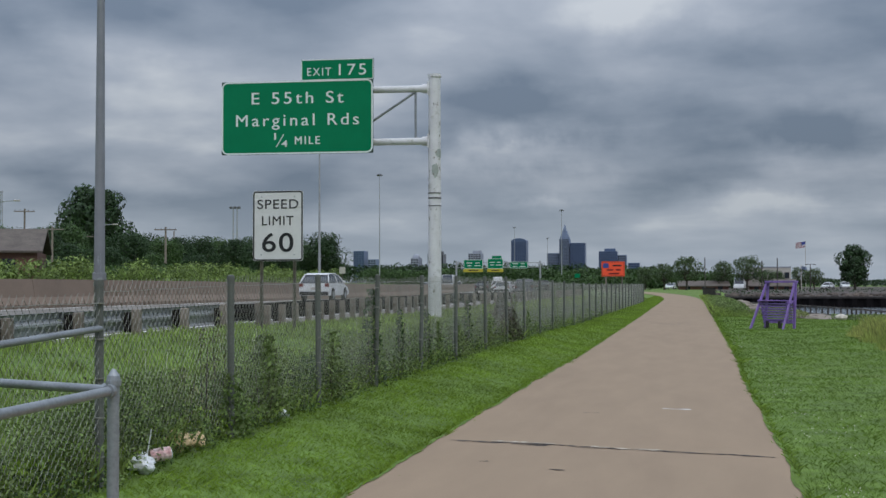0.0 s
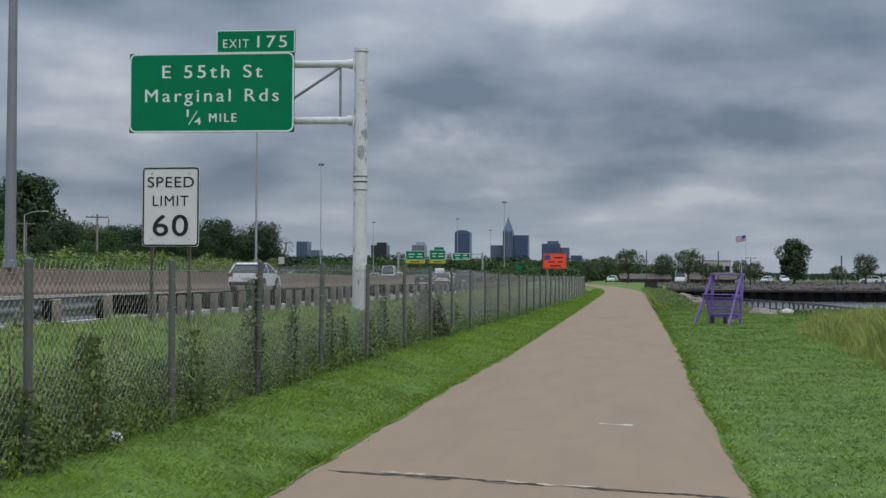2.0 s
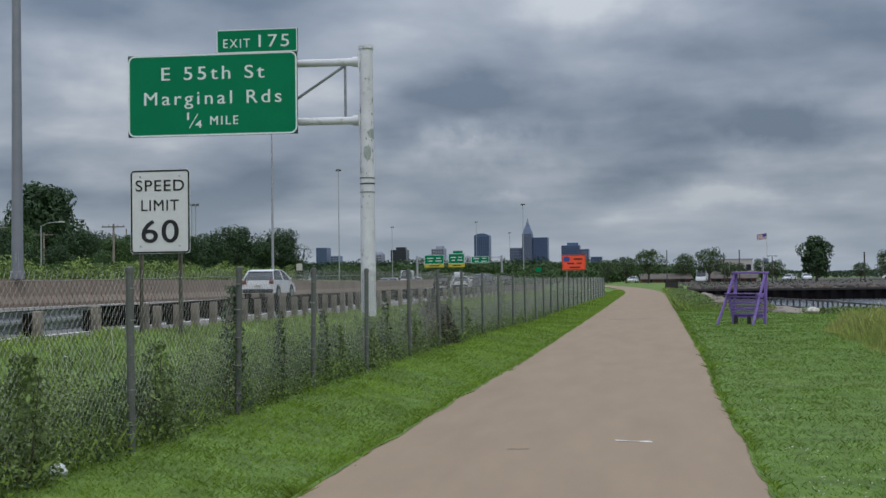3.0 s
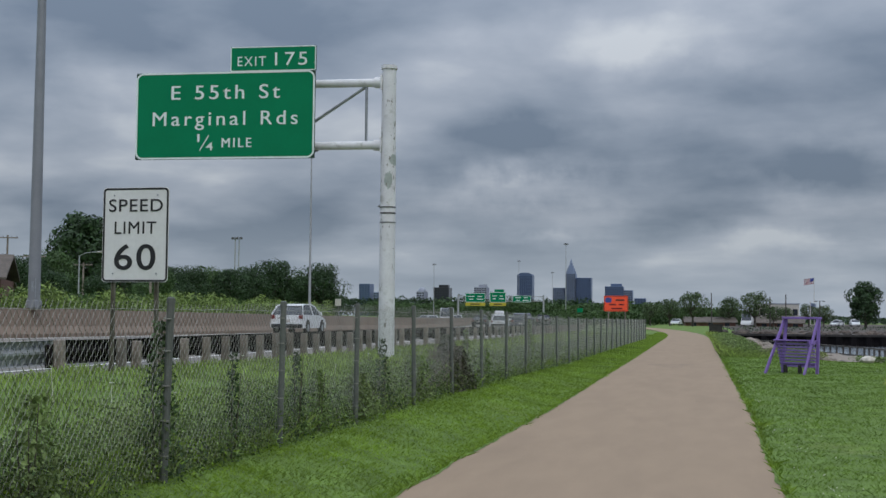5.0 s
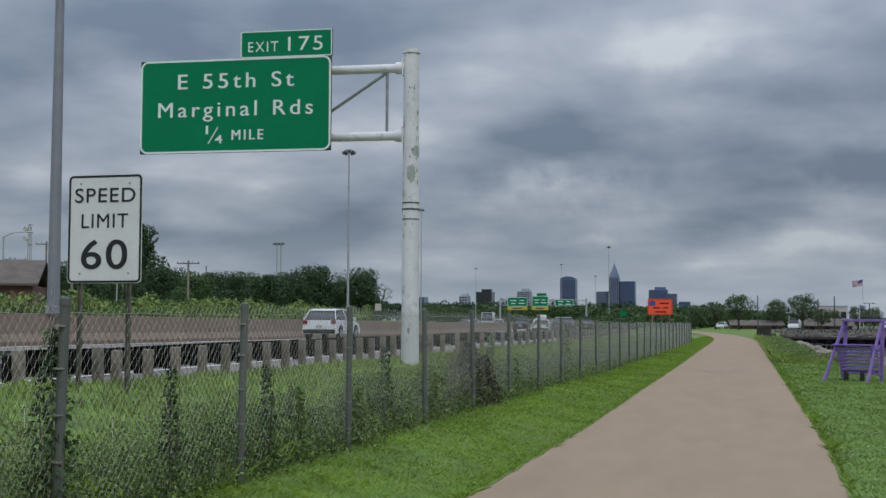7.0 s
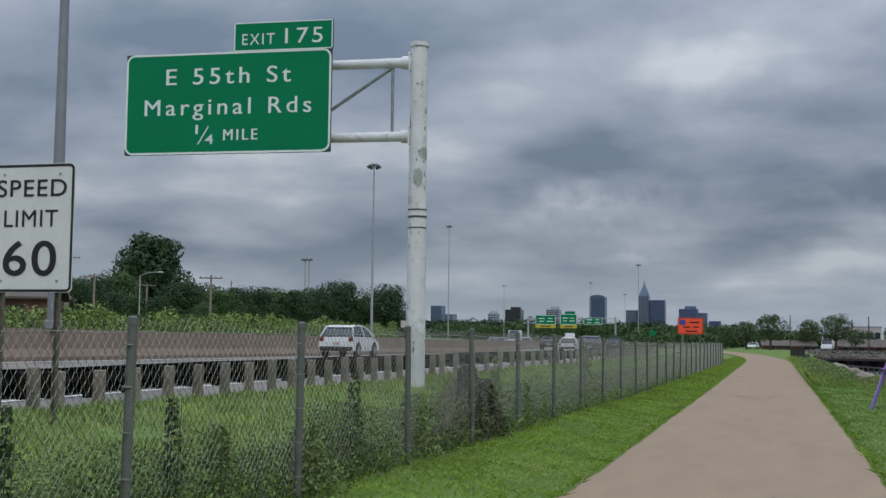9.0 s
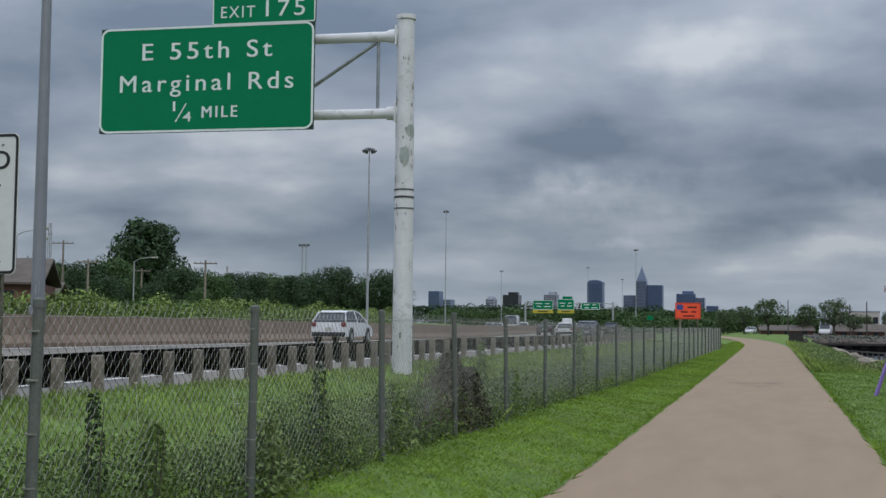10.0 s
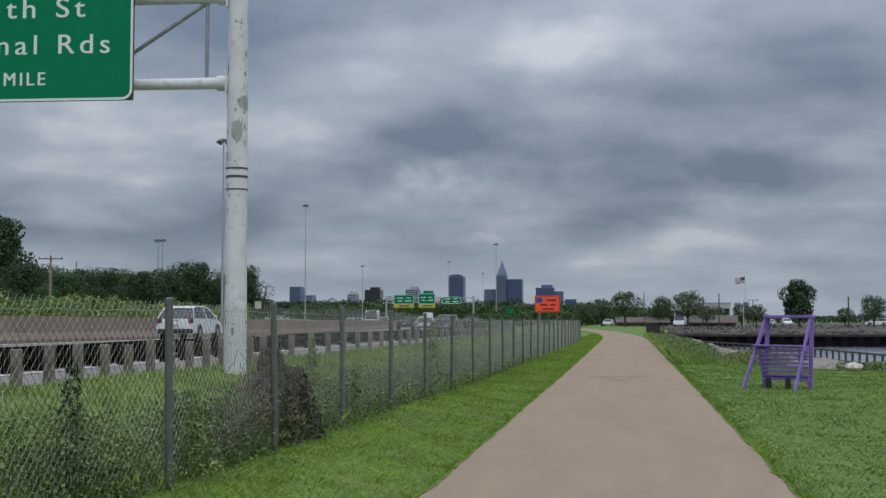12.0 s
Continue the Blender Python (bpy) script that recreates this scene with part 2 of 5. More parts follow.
# skyline facades: the blue of distance haze is put into these base colours
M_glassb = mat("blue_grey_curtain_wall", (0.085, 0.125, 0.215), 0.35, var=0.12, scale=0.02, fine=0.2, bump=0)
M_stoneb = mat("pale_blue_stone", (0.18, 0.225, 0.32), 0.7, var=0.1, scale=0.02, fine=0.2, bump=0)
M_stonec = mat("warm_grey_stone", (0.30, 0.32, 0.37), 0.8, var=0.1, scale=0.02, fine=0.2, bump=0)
M_win = mat("window_glass", (0.03, 0.035, 0.045), 0.12, var=0.1, bump=0)
M_carw = mat("white_car_paint", (0.72, 0.73, 0.74), 0.25, var=0.03, bump=0)
M_carg = mat("grey_car_paint", (0.16, 0.165, 0.19), 0.25, 0.3, var=0.03, bump=0)
M_card = mat("dark_car_paint", (0.03, 0.03, 0.035), 0.25, 0.2, var=0.03, bump=0)
M_tyre = mat("tyre_rubber", (0.02, 0.02, 0.02), 0.9, var=0.1)
M_red = mat("red_lens", (0.16, 0.012, 0.014), 0.3, bump=0)
M_cloth = mat("flag_red", (0.26, 0.02, 0.03), 0.8, bump=0)
M_litter = mat("litter_plastic_white", (0.72, 0.74, 0.76), 0.35, var=0.1, bump=0)
M_pink = mat("printed_can_pink", (0.62, 0.30, 0.30), 0.4, var=0.3, scale=20, bump=0, col2=(0.75, 0.7, 0.68))
M_paper = mat("crumpled_paper", (0.62, 0.47, 0.28), 0.85, var=0.3, scale=8)


def water_mat():
    mt = mat("lake_water", (0.16, 0.18, 0.19), 0.16, var=0.08, scale=0.05, fine=0.7, bump=0.5, world=True, dist=0.15)
    return mt


M_water = water_mat()

# ---- building helpers ----
R = random.Random(11)


def obj(name, bm, material, smooth=False):
    me = bpy.data.meshes.new(name)
    bm.to_mesh(me)
    bm.free()
    me.materials.append(material)
    if smooth:
        me.polygons.foreach_set("use_smooth", [True] * len(me.polygons))
        me.set_sharp_from_angle(angle=radians(45))
    return new(name, me)


def part(name, bm, material, parent, label="", smooth=False):
    ob = obj(name, bm, material, smooth)
    ob.parent = parent
    return tagged(ob, label=label)


def thing(name, label, category, at=(0, 0, 0), turn=0.0, group="", kind=""):
    e = new(name)
    e.empty_display_size = 0.2
    e.matrix_basis = pose(*at, 0, 0, turn)
    return tagged(e, label, category, group, kind)


def raw(name, verts, faces, material, smooth=False):
    me = bpy.data.meshes.new(name)
    me.from_pydata(verts if isinstance(verts, list) else verts.tolist(), [], faces if isinstance(faces, list) else faces.tolist())
    me.materials.append(material)
    if smooth:
        me.polygons.foreach_set("use_smooth", [True] * len(me.polygons))
    return new(name, me)


def box(bm, c, s, m=None, bevel=0.0):
    """A box with centre c and sizes s."""
    mt = Matrix.Translation(c) @ (m or Matrix()) @ Matrix.Diagonal((*s, 1))
    vs = bmesh.ops.create_cube(bm, size=1, matrix=mt)["verts"]
    if bevel:
        es = list({e for v in vs for e in v.link_edges})
        bmesh.ops.bevel(bm, geom=es, offset=bevel, segments=1, affect="EDGES")
    return bm


def bbox(c, s, m=None, bevel=0.0):
    return box(bmesh.new(), c, s, m, bevel)


def tube(bm, a, b, r0, r1=None, n=10, caps=True):
    """A tapered tube from a to b."""
    a, b = Vector(a), Vector(b)
    d = b - a
    q = d.to_track_quat("Z", "Y").to_matrix().to_4x4()
    bmesh.ops.create_cone(bm, cap_ends=caps, segments=n, radius1=r0, radius2=r0 if r1 is None else r1, depth=d.length, matrix=Matrix.Translation((a + b) / 2) @ q)
    return bm


def btube(a, b, r0, r1=None, n=10):
    return tube(bmesh.new(), a, b, r0, r1, n)


def beam(bm, a, b, w, h, bevel=0.004):
    """A square-edged bar from a to b; w across, h upright."""
    a, b = Vector(a), Vector(b)
    d = b - a
    yaw = math.atan2(d.y, d.x)
    pitch = -math.atan2(d.z, math.hypot(d.x, d.y))
    return box(bm, (a + b) / 2, (d.length, w, h), Matrix.Rotation(yaw, 4, "Z") @ Matrix.Rotation(pitch, 4, "Y"), bevel)


def extrude_profile(bm, pts, path):
    """Sweeps a closed outline (right, up) along points, with capped ends."""
    rings = []
    for i, p in enumerate(path):
        a, b = Vector(path[max(i - 1, 0)]), Vector(path[min(i + 1, len(path) - 1)])
        d = (b - a).normalized()
        right = Vector((d.y, -d.x, 0)).normalized()
        rings.append([bm.verts.new(Vector(p) + right * u + Vector((0, 0, v))) for u, v in pts])
    n = len(pts)
    for r0, r1 in zip(rings, rings[1:]):
        for k in range(n):
            bm.faces.new((r0[k], r0[(k + 1) % n], r1[(k + 1) % n], r1[k]))
    bm.faces.new(list(reversed(rings[0])))
    bm.faces.new(rings[-1])
    bmesh.ops.recalc_face_normals(bm, faces=bm.faces)
    return bm


def rounded_rect(w, h, r, n=6):
    pts = []
    for cx, cy, a0 in ((w / 2 - r, h / 2 - r, 0), (-w / 2 + r, h / 2 - r, 90), (-w / 2 + r, -h / 2 + r, 180), (w / 2 - r, -h / 2 + r, 270)):
        for k in range(n + 1):
            a = radians(a0 + 90 * k / n)
            pts.append((cx + r * math.cos(a), cy + r * math.sin(a)))
    return pts


def plate(w, h, r, t, y=0.0, x=0.0, z=0.0):
    """An upright plate that faces -y, with rounded corners."""
    bm = bmesh.new()
    pts = rounded_rect(w, h, r)
    f = [bm.verts.new((x + u, y - t, z + v)) for u, v in pts]
    k = [bm.verts.new((x + u, y, z + v)) for u, v in pts]
    n = len(pts)
    bm.faces.new(f)
    bm.faces.new(list(reversed(k)))
    for i in range(n):
        bm.faces.new((f[i], k[i], k[(i + 1) % n], f[(i + 1) % n]))
    bmesh.ops.recalc_face_normals(bm, faces=bm.faces)
    return bm


def ring_plate(w, h, r, b, t, y=0.0, x=0.0, z=0.0):
    """A border of width b, rounded outside and inside."""
    bm = bmesh.new()
    po, pi = rounded_rect(w, h, r), rounded_rect(w - 2 * b, h - 2 * b, max(r - b, 0.005))
    n = len(po)
    rows = [[bm.verts.new((x + u, yy, z + v)) for u, v in p] for p, yy in ((po, y), (po, y - t), (pi, y - t), (pi, y))]
    for q0, q1 in zip(rows, rows[1:]):
        for i in range(n):
            bm.faces.new((q0[i], q0[(i + 1) % n], q1[(i + 1) % n], q1[i]))
    bmesh.ops.recalc_face_normals(bm, faces=bm.faces)
    return bm


def lettering(text, width, cap, x, z, y, material, parent, thick=0.0, space=1.0, name="letter", bold=0.0):
    """A line of upright text facing -y, centred on x, with its baseline at z."""
    cu = bpy.data.curves.new("text", "FONT")
    cu.body, cu.align_x, cu.size, cu.extrude, cu.offset, cu.space_character = text, "LEFT", 1.0, 0.004, thick, space
    tmp = new("text", cu)
    bpy.context.view_layer.update()
    me = bpy.data.meshes.new_from_object(tmp.evaluated_get(bpy.context.evaluated_depsgraph_get()))
    bpy.data.objects.remove(tmp)
    co = np.empty(len(me.vertices) * 3)
    me.vertices.foreach_get("co", co)
    co = co.reshape(-1, 3)
    x0, x1 = co[:, 0].min(), co[:, 0].max()
    capu = 0.729
    out = np.empty_like(co)
    out[:, 0] = x + ((co[:, 0] - x0) / (x1 - x0) - 0.5) * width
    out[:, 2] = z + co[:, 1] * cap / capu
    out[:, 1] = y - np.where(co[:, 2] > 0, 0.005, 0.0)
    me.vertices.foreach_set("co", out.ravel())
    bm = bmesh.new()
    bm.from_mesh(me)
    bpy.data.meshes.remove(me)
    if bold:
        base = bm.verts[:] + bm.edges[:] + bm.faces[:]
        for sx in (-1, 1):
            d = bmesh.ops.duplicate(bm, geom=base)
            for v in d["geom"]:
                if isinstance(v, bmesh.types.BMVert):
                    v.co += Vector((sx * bold, sx * 0.0006, 0))
    left, groups = set(bm.faces), []
    while left:
        stack, isle = [left.pop()], []
        while stack:
            f = stack.pop()
            isle.append(f)
            for e in f.edges:
                for g in e.link_faces:
                    if g in left:
                        left.discard(g)
                        stack.append(g)
        xs = [v.co.x for f in isle for v in f.verts]
        lo, hi = min(xs), max(xs)
        for grp in groups:
            if min(hi, grp[1]) - max(lo, grp[0]) > 0.5 * min(hi - lo, grp[1] - grp[0]):
                grp[0], grp[1] = min(lo, grp[0]), max(hi, grp[1])
                grp[2].extend(isle)
                break
        else:
            groups.append([lo, hi, isle])
    for lo, hi, isle in sorted(groups, key=lambda g: g[0]):
        one = bmesh.new()
        made = {}
        for f in isle:
            for v in f.verts:
                if v not in made:
                    made[v] = one.verts.new(v.co)
            one.faces.new([made[v] for v in f.verts])
        part(name, one, material, parent)
    bm.free()


def smooth_noise(x, y, s):
    return noise.noise(Vector((x * s, y * s, 0.37)))


# ---- lie of the land ----
FENCE_X, PATH_L, PATH_R = -3.1, -1.72, 1.17
RAIL_X, MEDIAN_X = -7.5, -24.4
WATER_Z = -1.05


def bend(y):
    """How far the highway has swung to the left at y."""
    d = max(y - 34.0, 0.0)
    return -4.1e-4 * d * d if d < 300 else -36.9 - 0.246 * (d - 300)


def path_bend(y):
    d = max(y - 84.0, 0.0)
    return -9.0e-4 * d * d if d < 115 else -11.9 - 0.207 * (d - 115)


def path_l(y):
    return PATH_L + float(np.interp(y, (8, 15, 20, 45, 80), (-0.06, -0.02, 0.08, 0.09, 0.0)))


def path_r(y):
    return PATH_R + float(np.interp(y, (8, 15, 20, 45, 80), (-0.04, -0.05, 0.02, 0.03, 0.0)))


def shore_y(x):
    """Where the bank meets the water, along the dock railing."""
    return float(np.interp(x, (4.0, 11.0, 12.6, 14.0, 30.0), (113, 84, 70, 57, 48)))


def fence_base(y):
    return float(np.interp(y, (0, 3, 6, 10, 20, 28, 37, 83, 120), (0.08, 0.12, 0.17, 0.20, 0.22, 0.16, 0.08, 0.0, 0.0)))


def road_z(x, y):
    u = x - bend(y)
    z = np.interp(u, (-60, -41, -24.4, -8.6), (0.55, 0.50, 0.47, 0.36))
    return float(z) - float(np.interp(y, (40, 110, 400), (0, 0.35, 0.6)))


def ground_z(x, y, bank=True):
    u, v = x - bend(y), x - path_bend(y)
    if y > 900 or y < -60:
        return 0.0
    f = min(max((300 - y) / 150, 0), 1)
    g = -0.04
    if u < -8.3:
        zr = road_z(x, y) - 0.06
        g = zr if u > -43 else zr + min((-43 - u) / 8, 1) * 1.1 + min(max(-60 - u, 0) / 60, 1) * 1.5
        return g * min(max((900 - y) / 400, 0), 1) if y > 500 else g
    if v < path_l(y) - 0.02:
        fb = fence_base(y)
        edge = RAIL_X - 0.8 + bend(y)
        fx = FENCE_X + path_bend(y)
        top = 0.47 - float(np.interp(y, (40, 110, 400), (0, 0.3, 0.5)))
        if v > FENCE_X:
            k = max(path_l(y) - v, 0) / (path_l(y) - FENCE_X)
            g = -0.01 + fb * k * k * (3 - 2 * k)
        else:
            k = min((fx - x) / max(fx - edge, 0.5), 1)
            g = fb + (top - fb) * min(k * 1.45, 1)
            if u < RAIL_X - 0.2:
                g -= (RAIL_X - 0.2 - u) * 0.15
            if bank and y < 30 and u > RAIL_X - 0.3:
                # grassy swell against the guardrail
                b = min(max((-4.9 - u) / 1.9, 0), 1) * min(max((u - RAIL_X + 0.3) / 0.3, 0), 1)
                g += float(np.interp(y, (0, 14, 18, 24, 30), (0.17, 0.15, 0.10, 0.04, 0.0))) * b * b * (3 - 2 * b)
        g += 0.025 * smooth_noise(x, y, 0.9) * min(max((PATH_L - v) / 0.5, 0), 1)
        return g
    if v <= path_r(y) + 0.02:
        return -0.05
    # lawn, shore and basin on the lake side
    k = min(max((v - PATH_R) / 0.6, 0), 1)
    g = 0.0 + 0.02 * k * smooth_noise(x, y, 0.8)
    b = min(max((v - 2.6) / 4.5, 0), 1)
    if y < 118.2:
        g -= float(np.interp(y, (43, 57, 72, 112), (0, 0.72, 0.90, 0.98))) * b * b * (3 - 2 * b)
        if y > 45 and x > 3.5:
            g -= 1.6 * min(max((y - shore_y(x) + 1.0) / 4, 0), 1)
    else:
        g -= 0.22 * b
    if x > 90:
        g -= 3.2 * min((x - 90) / 20, 1)
    return g


# ---- ground, path and roads ----
def spaced(parts):
    out = []
    for a, b, st in parts:
        out += list(np.arange(a, b - 1e-6, st))
    return out + [parts[-1][1]]


def build_ground():
    xs = spaced([(-4500, -600, 600), (-600, -120, 40), (-120, -60, 8), (-60, -24, 2.5), (-24, -9, 1.0), (-9, -1.72, 0.28), (-1.72, 1.17, 1.445), (1.17, 6, 0.3), (6, 24, 1.2), (24, 100, 5), (100, 600, 60), (600, 4500, 650)])
    ys = spaced([(-1500, -60, 240), (-60, -4, 8), (-4, 60, 0.6), (60, 118, 1.0), (118, 118.6, 0.3), (118.6, 260, 4), (260, 900, 20), (900, 4500, 450)])
    verts, faces = [], []
    for y in ys:
        for x in xs:
            near = -30 < x < 30 and y < 260
            xx = x + (path_bend(y) if abs(x) < 8 and y > 84 else 0)
            verts.append((xx, y, ground_z(xx, y) if -20 < y < 900 or near else -0.05 if x < 90 else -3.2))
    w = len(xs)
    for j in range(len(ys) - 1):
        for i in range(w - 1):
            a = j * w + i
            faces.append((a, a + 1, a + 1 + w, a + w))
    g = raw("ground", verts, faces, M_soil, True)
    return tagged(g, "green grassy ground between highway, path and lake", "ground", kind="structure")


def strip(name, left, right, ys, z, material, label, category, thick=0.12):
    """A paved strip with thickness; left, right and z are functions."""
    bm = bmesh.new()
    rows = []
    for y in ys:
        xl, xr = left(y), right(y)
        zl, zr = z(xl, y), z(xr, y)
        rows.append([bm.verts.new(p) for p in ((xl, y, zl - thick), (xl, y, zl), ((xl + xr) / 2, y, (zl + zr) / 2 + 0.0), (xr, y, zr), (xr, y, zr - thick))])
    for a, b in zip(rows, rows[1:]):
        for k in range(4):
            bm.faces.new((a[k], a[k + 1], b[k + 1], b[k]))
    bmesh.ops.recalc_face_normals(bm, faces=bm.faces)
    ob = obj(name, bm, material)
    return tagged(ob, label, category, kind="structure")


ground = build_ground()


def ragged(y, k):
    return 0.035 * noise.noise(Vector((k, y * 1.3, 0))) + 0.02 * noise.noise(Vector((k, y * 5.1, 3)))


near_ys = list(np.arange(-8, 60, 0.12)) + list(np.arange(60, 300, 2.0))
path = strip("footpath", lambda y: path_l(y) + path_bend(y) + ragged(y, 1.5), lambda y: path_r(y) + path_bend(y) + ragged(y, 7.5), near_ys, lambda x, y: 0.0, M_path, "straight buff concrete shared path with worn edges", "path", 0.15)


for k, (fn, sgn) in enumerate(((path_l, -1), (path_r, 1))):
    bm = bmesh.new()
    prev = None
    for y in near_ys[:700]:
        e = fn(y) + path_bend(y) + ragged(y, (1.5, 7.5)[k])
        w = 0.004 + 0.022 * max(0.0, 0.25 + noise.noise(Vector((k, y * 2.1, 5))))
        row = (bm.verts.new((e - sgn * 0.012, y, 0.006)), bm.verts.new((e + sgn * w, y, 0.012)))
        if prev:
            bm.faces.new((prev[0], row[0], row[1], prev[1]) if sgn > 0 else (prev[1], row[1], row[0], prev[0]))
        prev = row
    part("turf_edge", bm, M_soil, path, "turf creeping over the path's edge")


def crack_line(x0, y0, x1, y1, n, width, material, name, label, parent, gaps=(), seed=1):
    """A jagged joint or worn streak lying on the path."""
    rr = random.Random(seed)
    bm = bmesh.new()
    prev, drift = None, 0.0
    for i in range(n + 1):
        k = i / n
        drift = 0.75 * drift + rr.uniform(-1, 1) * 0.016
        x, y = x0 + (x1 - x0) * k, y0 + (y1 - y0) * k + drift
        w = width * (rr.uniform(0.2, 0.7) if rr.random() < 0.7 else rr.uniform(0.8, 1.6))
        row = (bm.verts.new((x, y - w / 2, 0.004)), bm.verts.new((x, y + w / 2, 0.004)))
        if prev and not any(a <= k <= b for a, b in gaps):
            bm.faces.new((prev[0], row[0], row[1], prev[1]))
        prev = row
    return part(name, bm, material, parent, label)


crack_line(-1.66, 7.53, 1.05, 6.98, 60, 0.05, M_tar, "crack", "dark open joint across the path", path, ((0.55, 0.62),), 3)
crack_line(-1.10, 7.36, 0.62, 7.05, 44, 0.030, M_tar, "crack", "thin crack beside the joint", path, ((0.2, 0.32), (0.55, 0.66)), 13)
crack_line(-1.30, 7.55, -0.72, 7.40, 14, 0.07, M_patch, "joint_patch", "pale mortar smear along the joint", path, (), 4)
crack_line(-0.42, 7.30, 0.18, 7.16, 14, 0.07, M_patch, "joint_patch", "pale mortar smear along the joint", path, (), 5)
crack_line(-0.55, 9.98, -0.72, 9.97, 2, 0.02, M_tar, "crack", "", path, (), 6)
crack_line(0.10, 10.56, 0.40, 10.50, 5, 0.10, M_line, "paint_mark", "short worn white paint mark", path, (), 7)
crack_line(-0.95, 38.3, 0.35, 38.9, 24, 0.34, M_damp, "damp_patch", "dark damp mark on the concrete", path, ((0.3, 0.36), (0.62, 0.7)), 8)
crack_line(-0.55, 37.0, 0.05, 37.2, 12, 0.36, M_damp, "damp_patch", "", path, (), 9)
crack_line(-0.62, 6.02, -0.50, 6.0, 2, 0.03, M_tar, "crack", "", path, (), 10)
for k, (x, y, w) in enumerate(((-1.2, 6.3, 0.08), (0.42, 23.0, 0.12), (0.05, 18.4, 0.1))):
    crack_line(x, y, x + w, y + 0.01, 3, 0.02, M_tar, "crack", "", path, (), 20 + k)

hw_ys = list(np.arange(-40, 36, 4.0)) + list(np.arange(36, 900, 6.0))
road = strip("road", lambda y: -41 + bend(y), lambda y: RAIL_X - 0.75 + bend(y), hw_ys, road_z, M_asph, "grey asphalt highway carriageways beyond the guardrail", "road", 0.2)


def road_line(u, w, dash, name, label):
    bm = bmesh.new()
    y = -30.0
    while y < 420:
        n = 3 if dash else 6
        seg = 3.0 if dash else 12.0
        rows = []
        for i in range(n + 1):
            yy = y + seg * i / n
            x = u + bend(yy)
            rows.append([bm.verts.new((x + s, yy, road_z(x + s, yy) + 0.012)) for s in (-w / 2, w / 2)])
        for a, b in zip(rows, rows[1:]):
            bm.faces.new((a[0], a[1], b[1], b[0]))
        y += 12.0
    part(name, bm, M_line, road, label)


road_line(-10.6, 0.15, False, "edge_line", "white shoulder line")
road_line(-22.2, 0.15, False, "edge_line", "")
road_line(-14.4, 0.13, True, "lane_line", "dashed white lane line")
road_line(-18.3, 0.13, True, "lane_line", "")

water = raw("water", [(2, -1400, WATER_Z), (4500, -1400, WATER_Z), (4500, 4500, WATER_Z), (2, 4500, WATER_Z)], [(0, 1, 2, 3)], M_water)
tagged(water, "flat grey lake water under cloud", "water", kind="structure")

# bare gravel lot behind the piling
lot = strip("marina_lot", lambda y: 5.0, lambda y: 95.0, [118.5, 122, 130, 150, 180, 220, 290, 400], lambda x, y: -0.17 if x < 3.2 else -0.19, M_lot, "brown gravel lot behind the sheet piling", "ground", 0.02)
# gravel bank above the water
bm = bmesh.new()
rows = []
for y in np.arange(50, 100, 2.0):
    rows.append([bm.verts.new((x, y, ground_z(x, y) + 0.03)) for x in np.arange(5.0, 40, 1.5)])
for a, b in zip(rows, rows[1:]):
    for k in range(len(a) - 1):
        bm.faces.new((a[k], a[k + 1], b[k + 1], b[k]))
tagged(obj("gravel_bank", bm, M_gravel, True), "brown gravel bank sloping to the water", "ground", kind="structure")


# ---- median barrier ----
def build_median():
    prof = [(-0.40, -0.2), (-0.40, 0.10), (-0.22, 0.38), (-0.12, 1.07), (0.12, 1.07), (0.22, 0.38), (0.40, 0.10), (0.40, -0.2)]
    bar = thing("median_barrier", "long brown stained concrete median barrier", "barrier", kind="structure")
    y = -10.0
    while y < 330:
        ln = 9.9 if y < 110 else 30.0
        pts = [(MEDIAN_X + bend(yy), yy, road_z(MEDIAN_X + bend(yy), yy)) for yy in np.linspace(y, y + ln - 0.03, 4)]
        part("barrier_segment", extrude_profile(bmesh.new(), prof, pts), M_barrier, bar)
        y += ln
    return bar


build_median()


# ---- guardrail ----
def build_guardrail():
    g = thing("guardrail", "steel guardrail on weathered timber posts beside highway", "guardrail", kind="structure")
    post = bmesh.new()
    box(post, (0, 0, 0.02), (0.125, 0.105, 1.0), None, 0.012)
    # blocks kept wide and near-black: the shade beside each post, painted in
    block = bmesh.new()
    box(block, (-0.115, 0, 0.34), (0.085, 0.20, 0.30), None, 0.01)
    pm = obj("post", post, M_timber)
    bmk = obj("block", block, M_raildark)
    ys = list(np.arange(3.3, 19.0, 1.7)) + list(np.arange(19.05, 35.4, 0.85)) + list(np.arange(36.5, 150, 1.72))
    first = True
    for y in ys:
        x = RAIL_X + bend(y)
        z = ground_z(x, y, False)
        ang = -math.degrees(math.atan2(bend(y + 1) - bend(y - 1), 2))
        for src in (pm, bmk):
            o = src if first else new(src.name.split(".")[0], src.data)
            o.parent = g
            o.matrix_basis = pose(x, y, z + R.uniform(-0.025, 0.02), R.uniform(-1.2, 1.2), R.uniform(-1.2, 1.2), ang)
        first = False
    # W-beam, in lengths
    w = [(0.0, 0.505), (-0.075, 0.485), (-0.075, 0.42), (0.0, 0.365), (0.0, 0.335), (-0.075, 0.28), (-0.075, 0.215), (0.0, 0.19)]
    outl = [(u - 0.165, v) for u, v in w] + [(u - 0.182, v) for u, v in reversed(w)]
    y = 2.0
    while y < 150:
        pts = []
        for yy in np.linspace(y, y + 3.8, 3):
            x = RAIL_X + bend(yy)
            pts.append((x, yy, ground_z(x, yy, False) + 0.02))
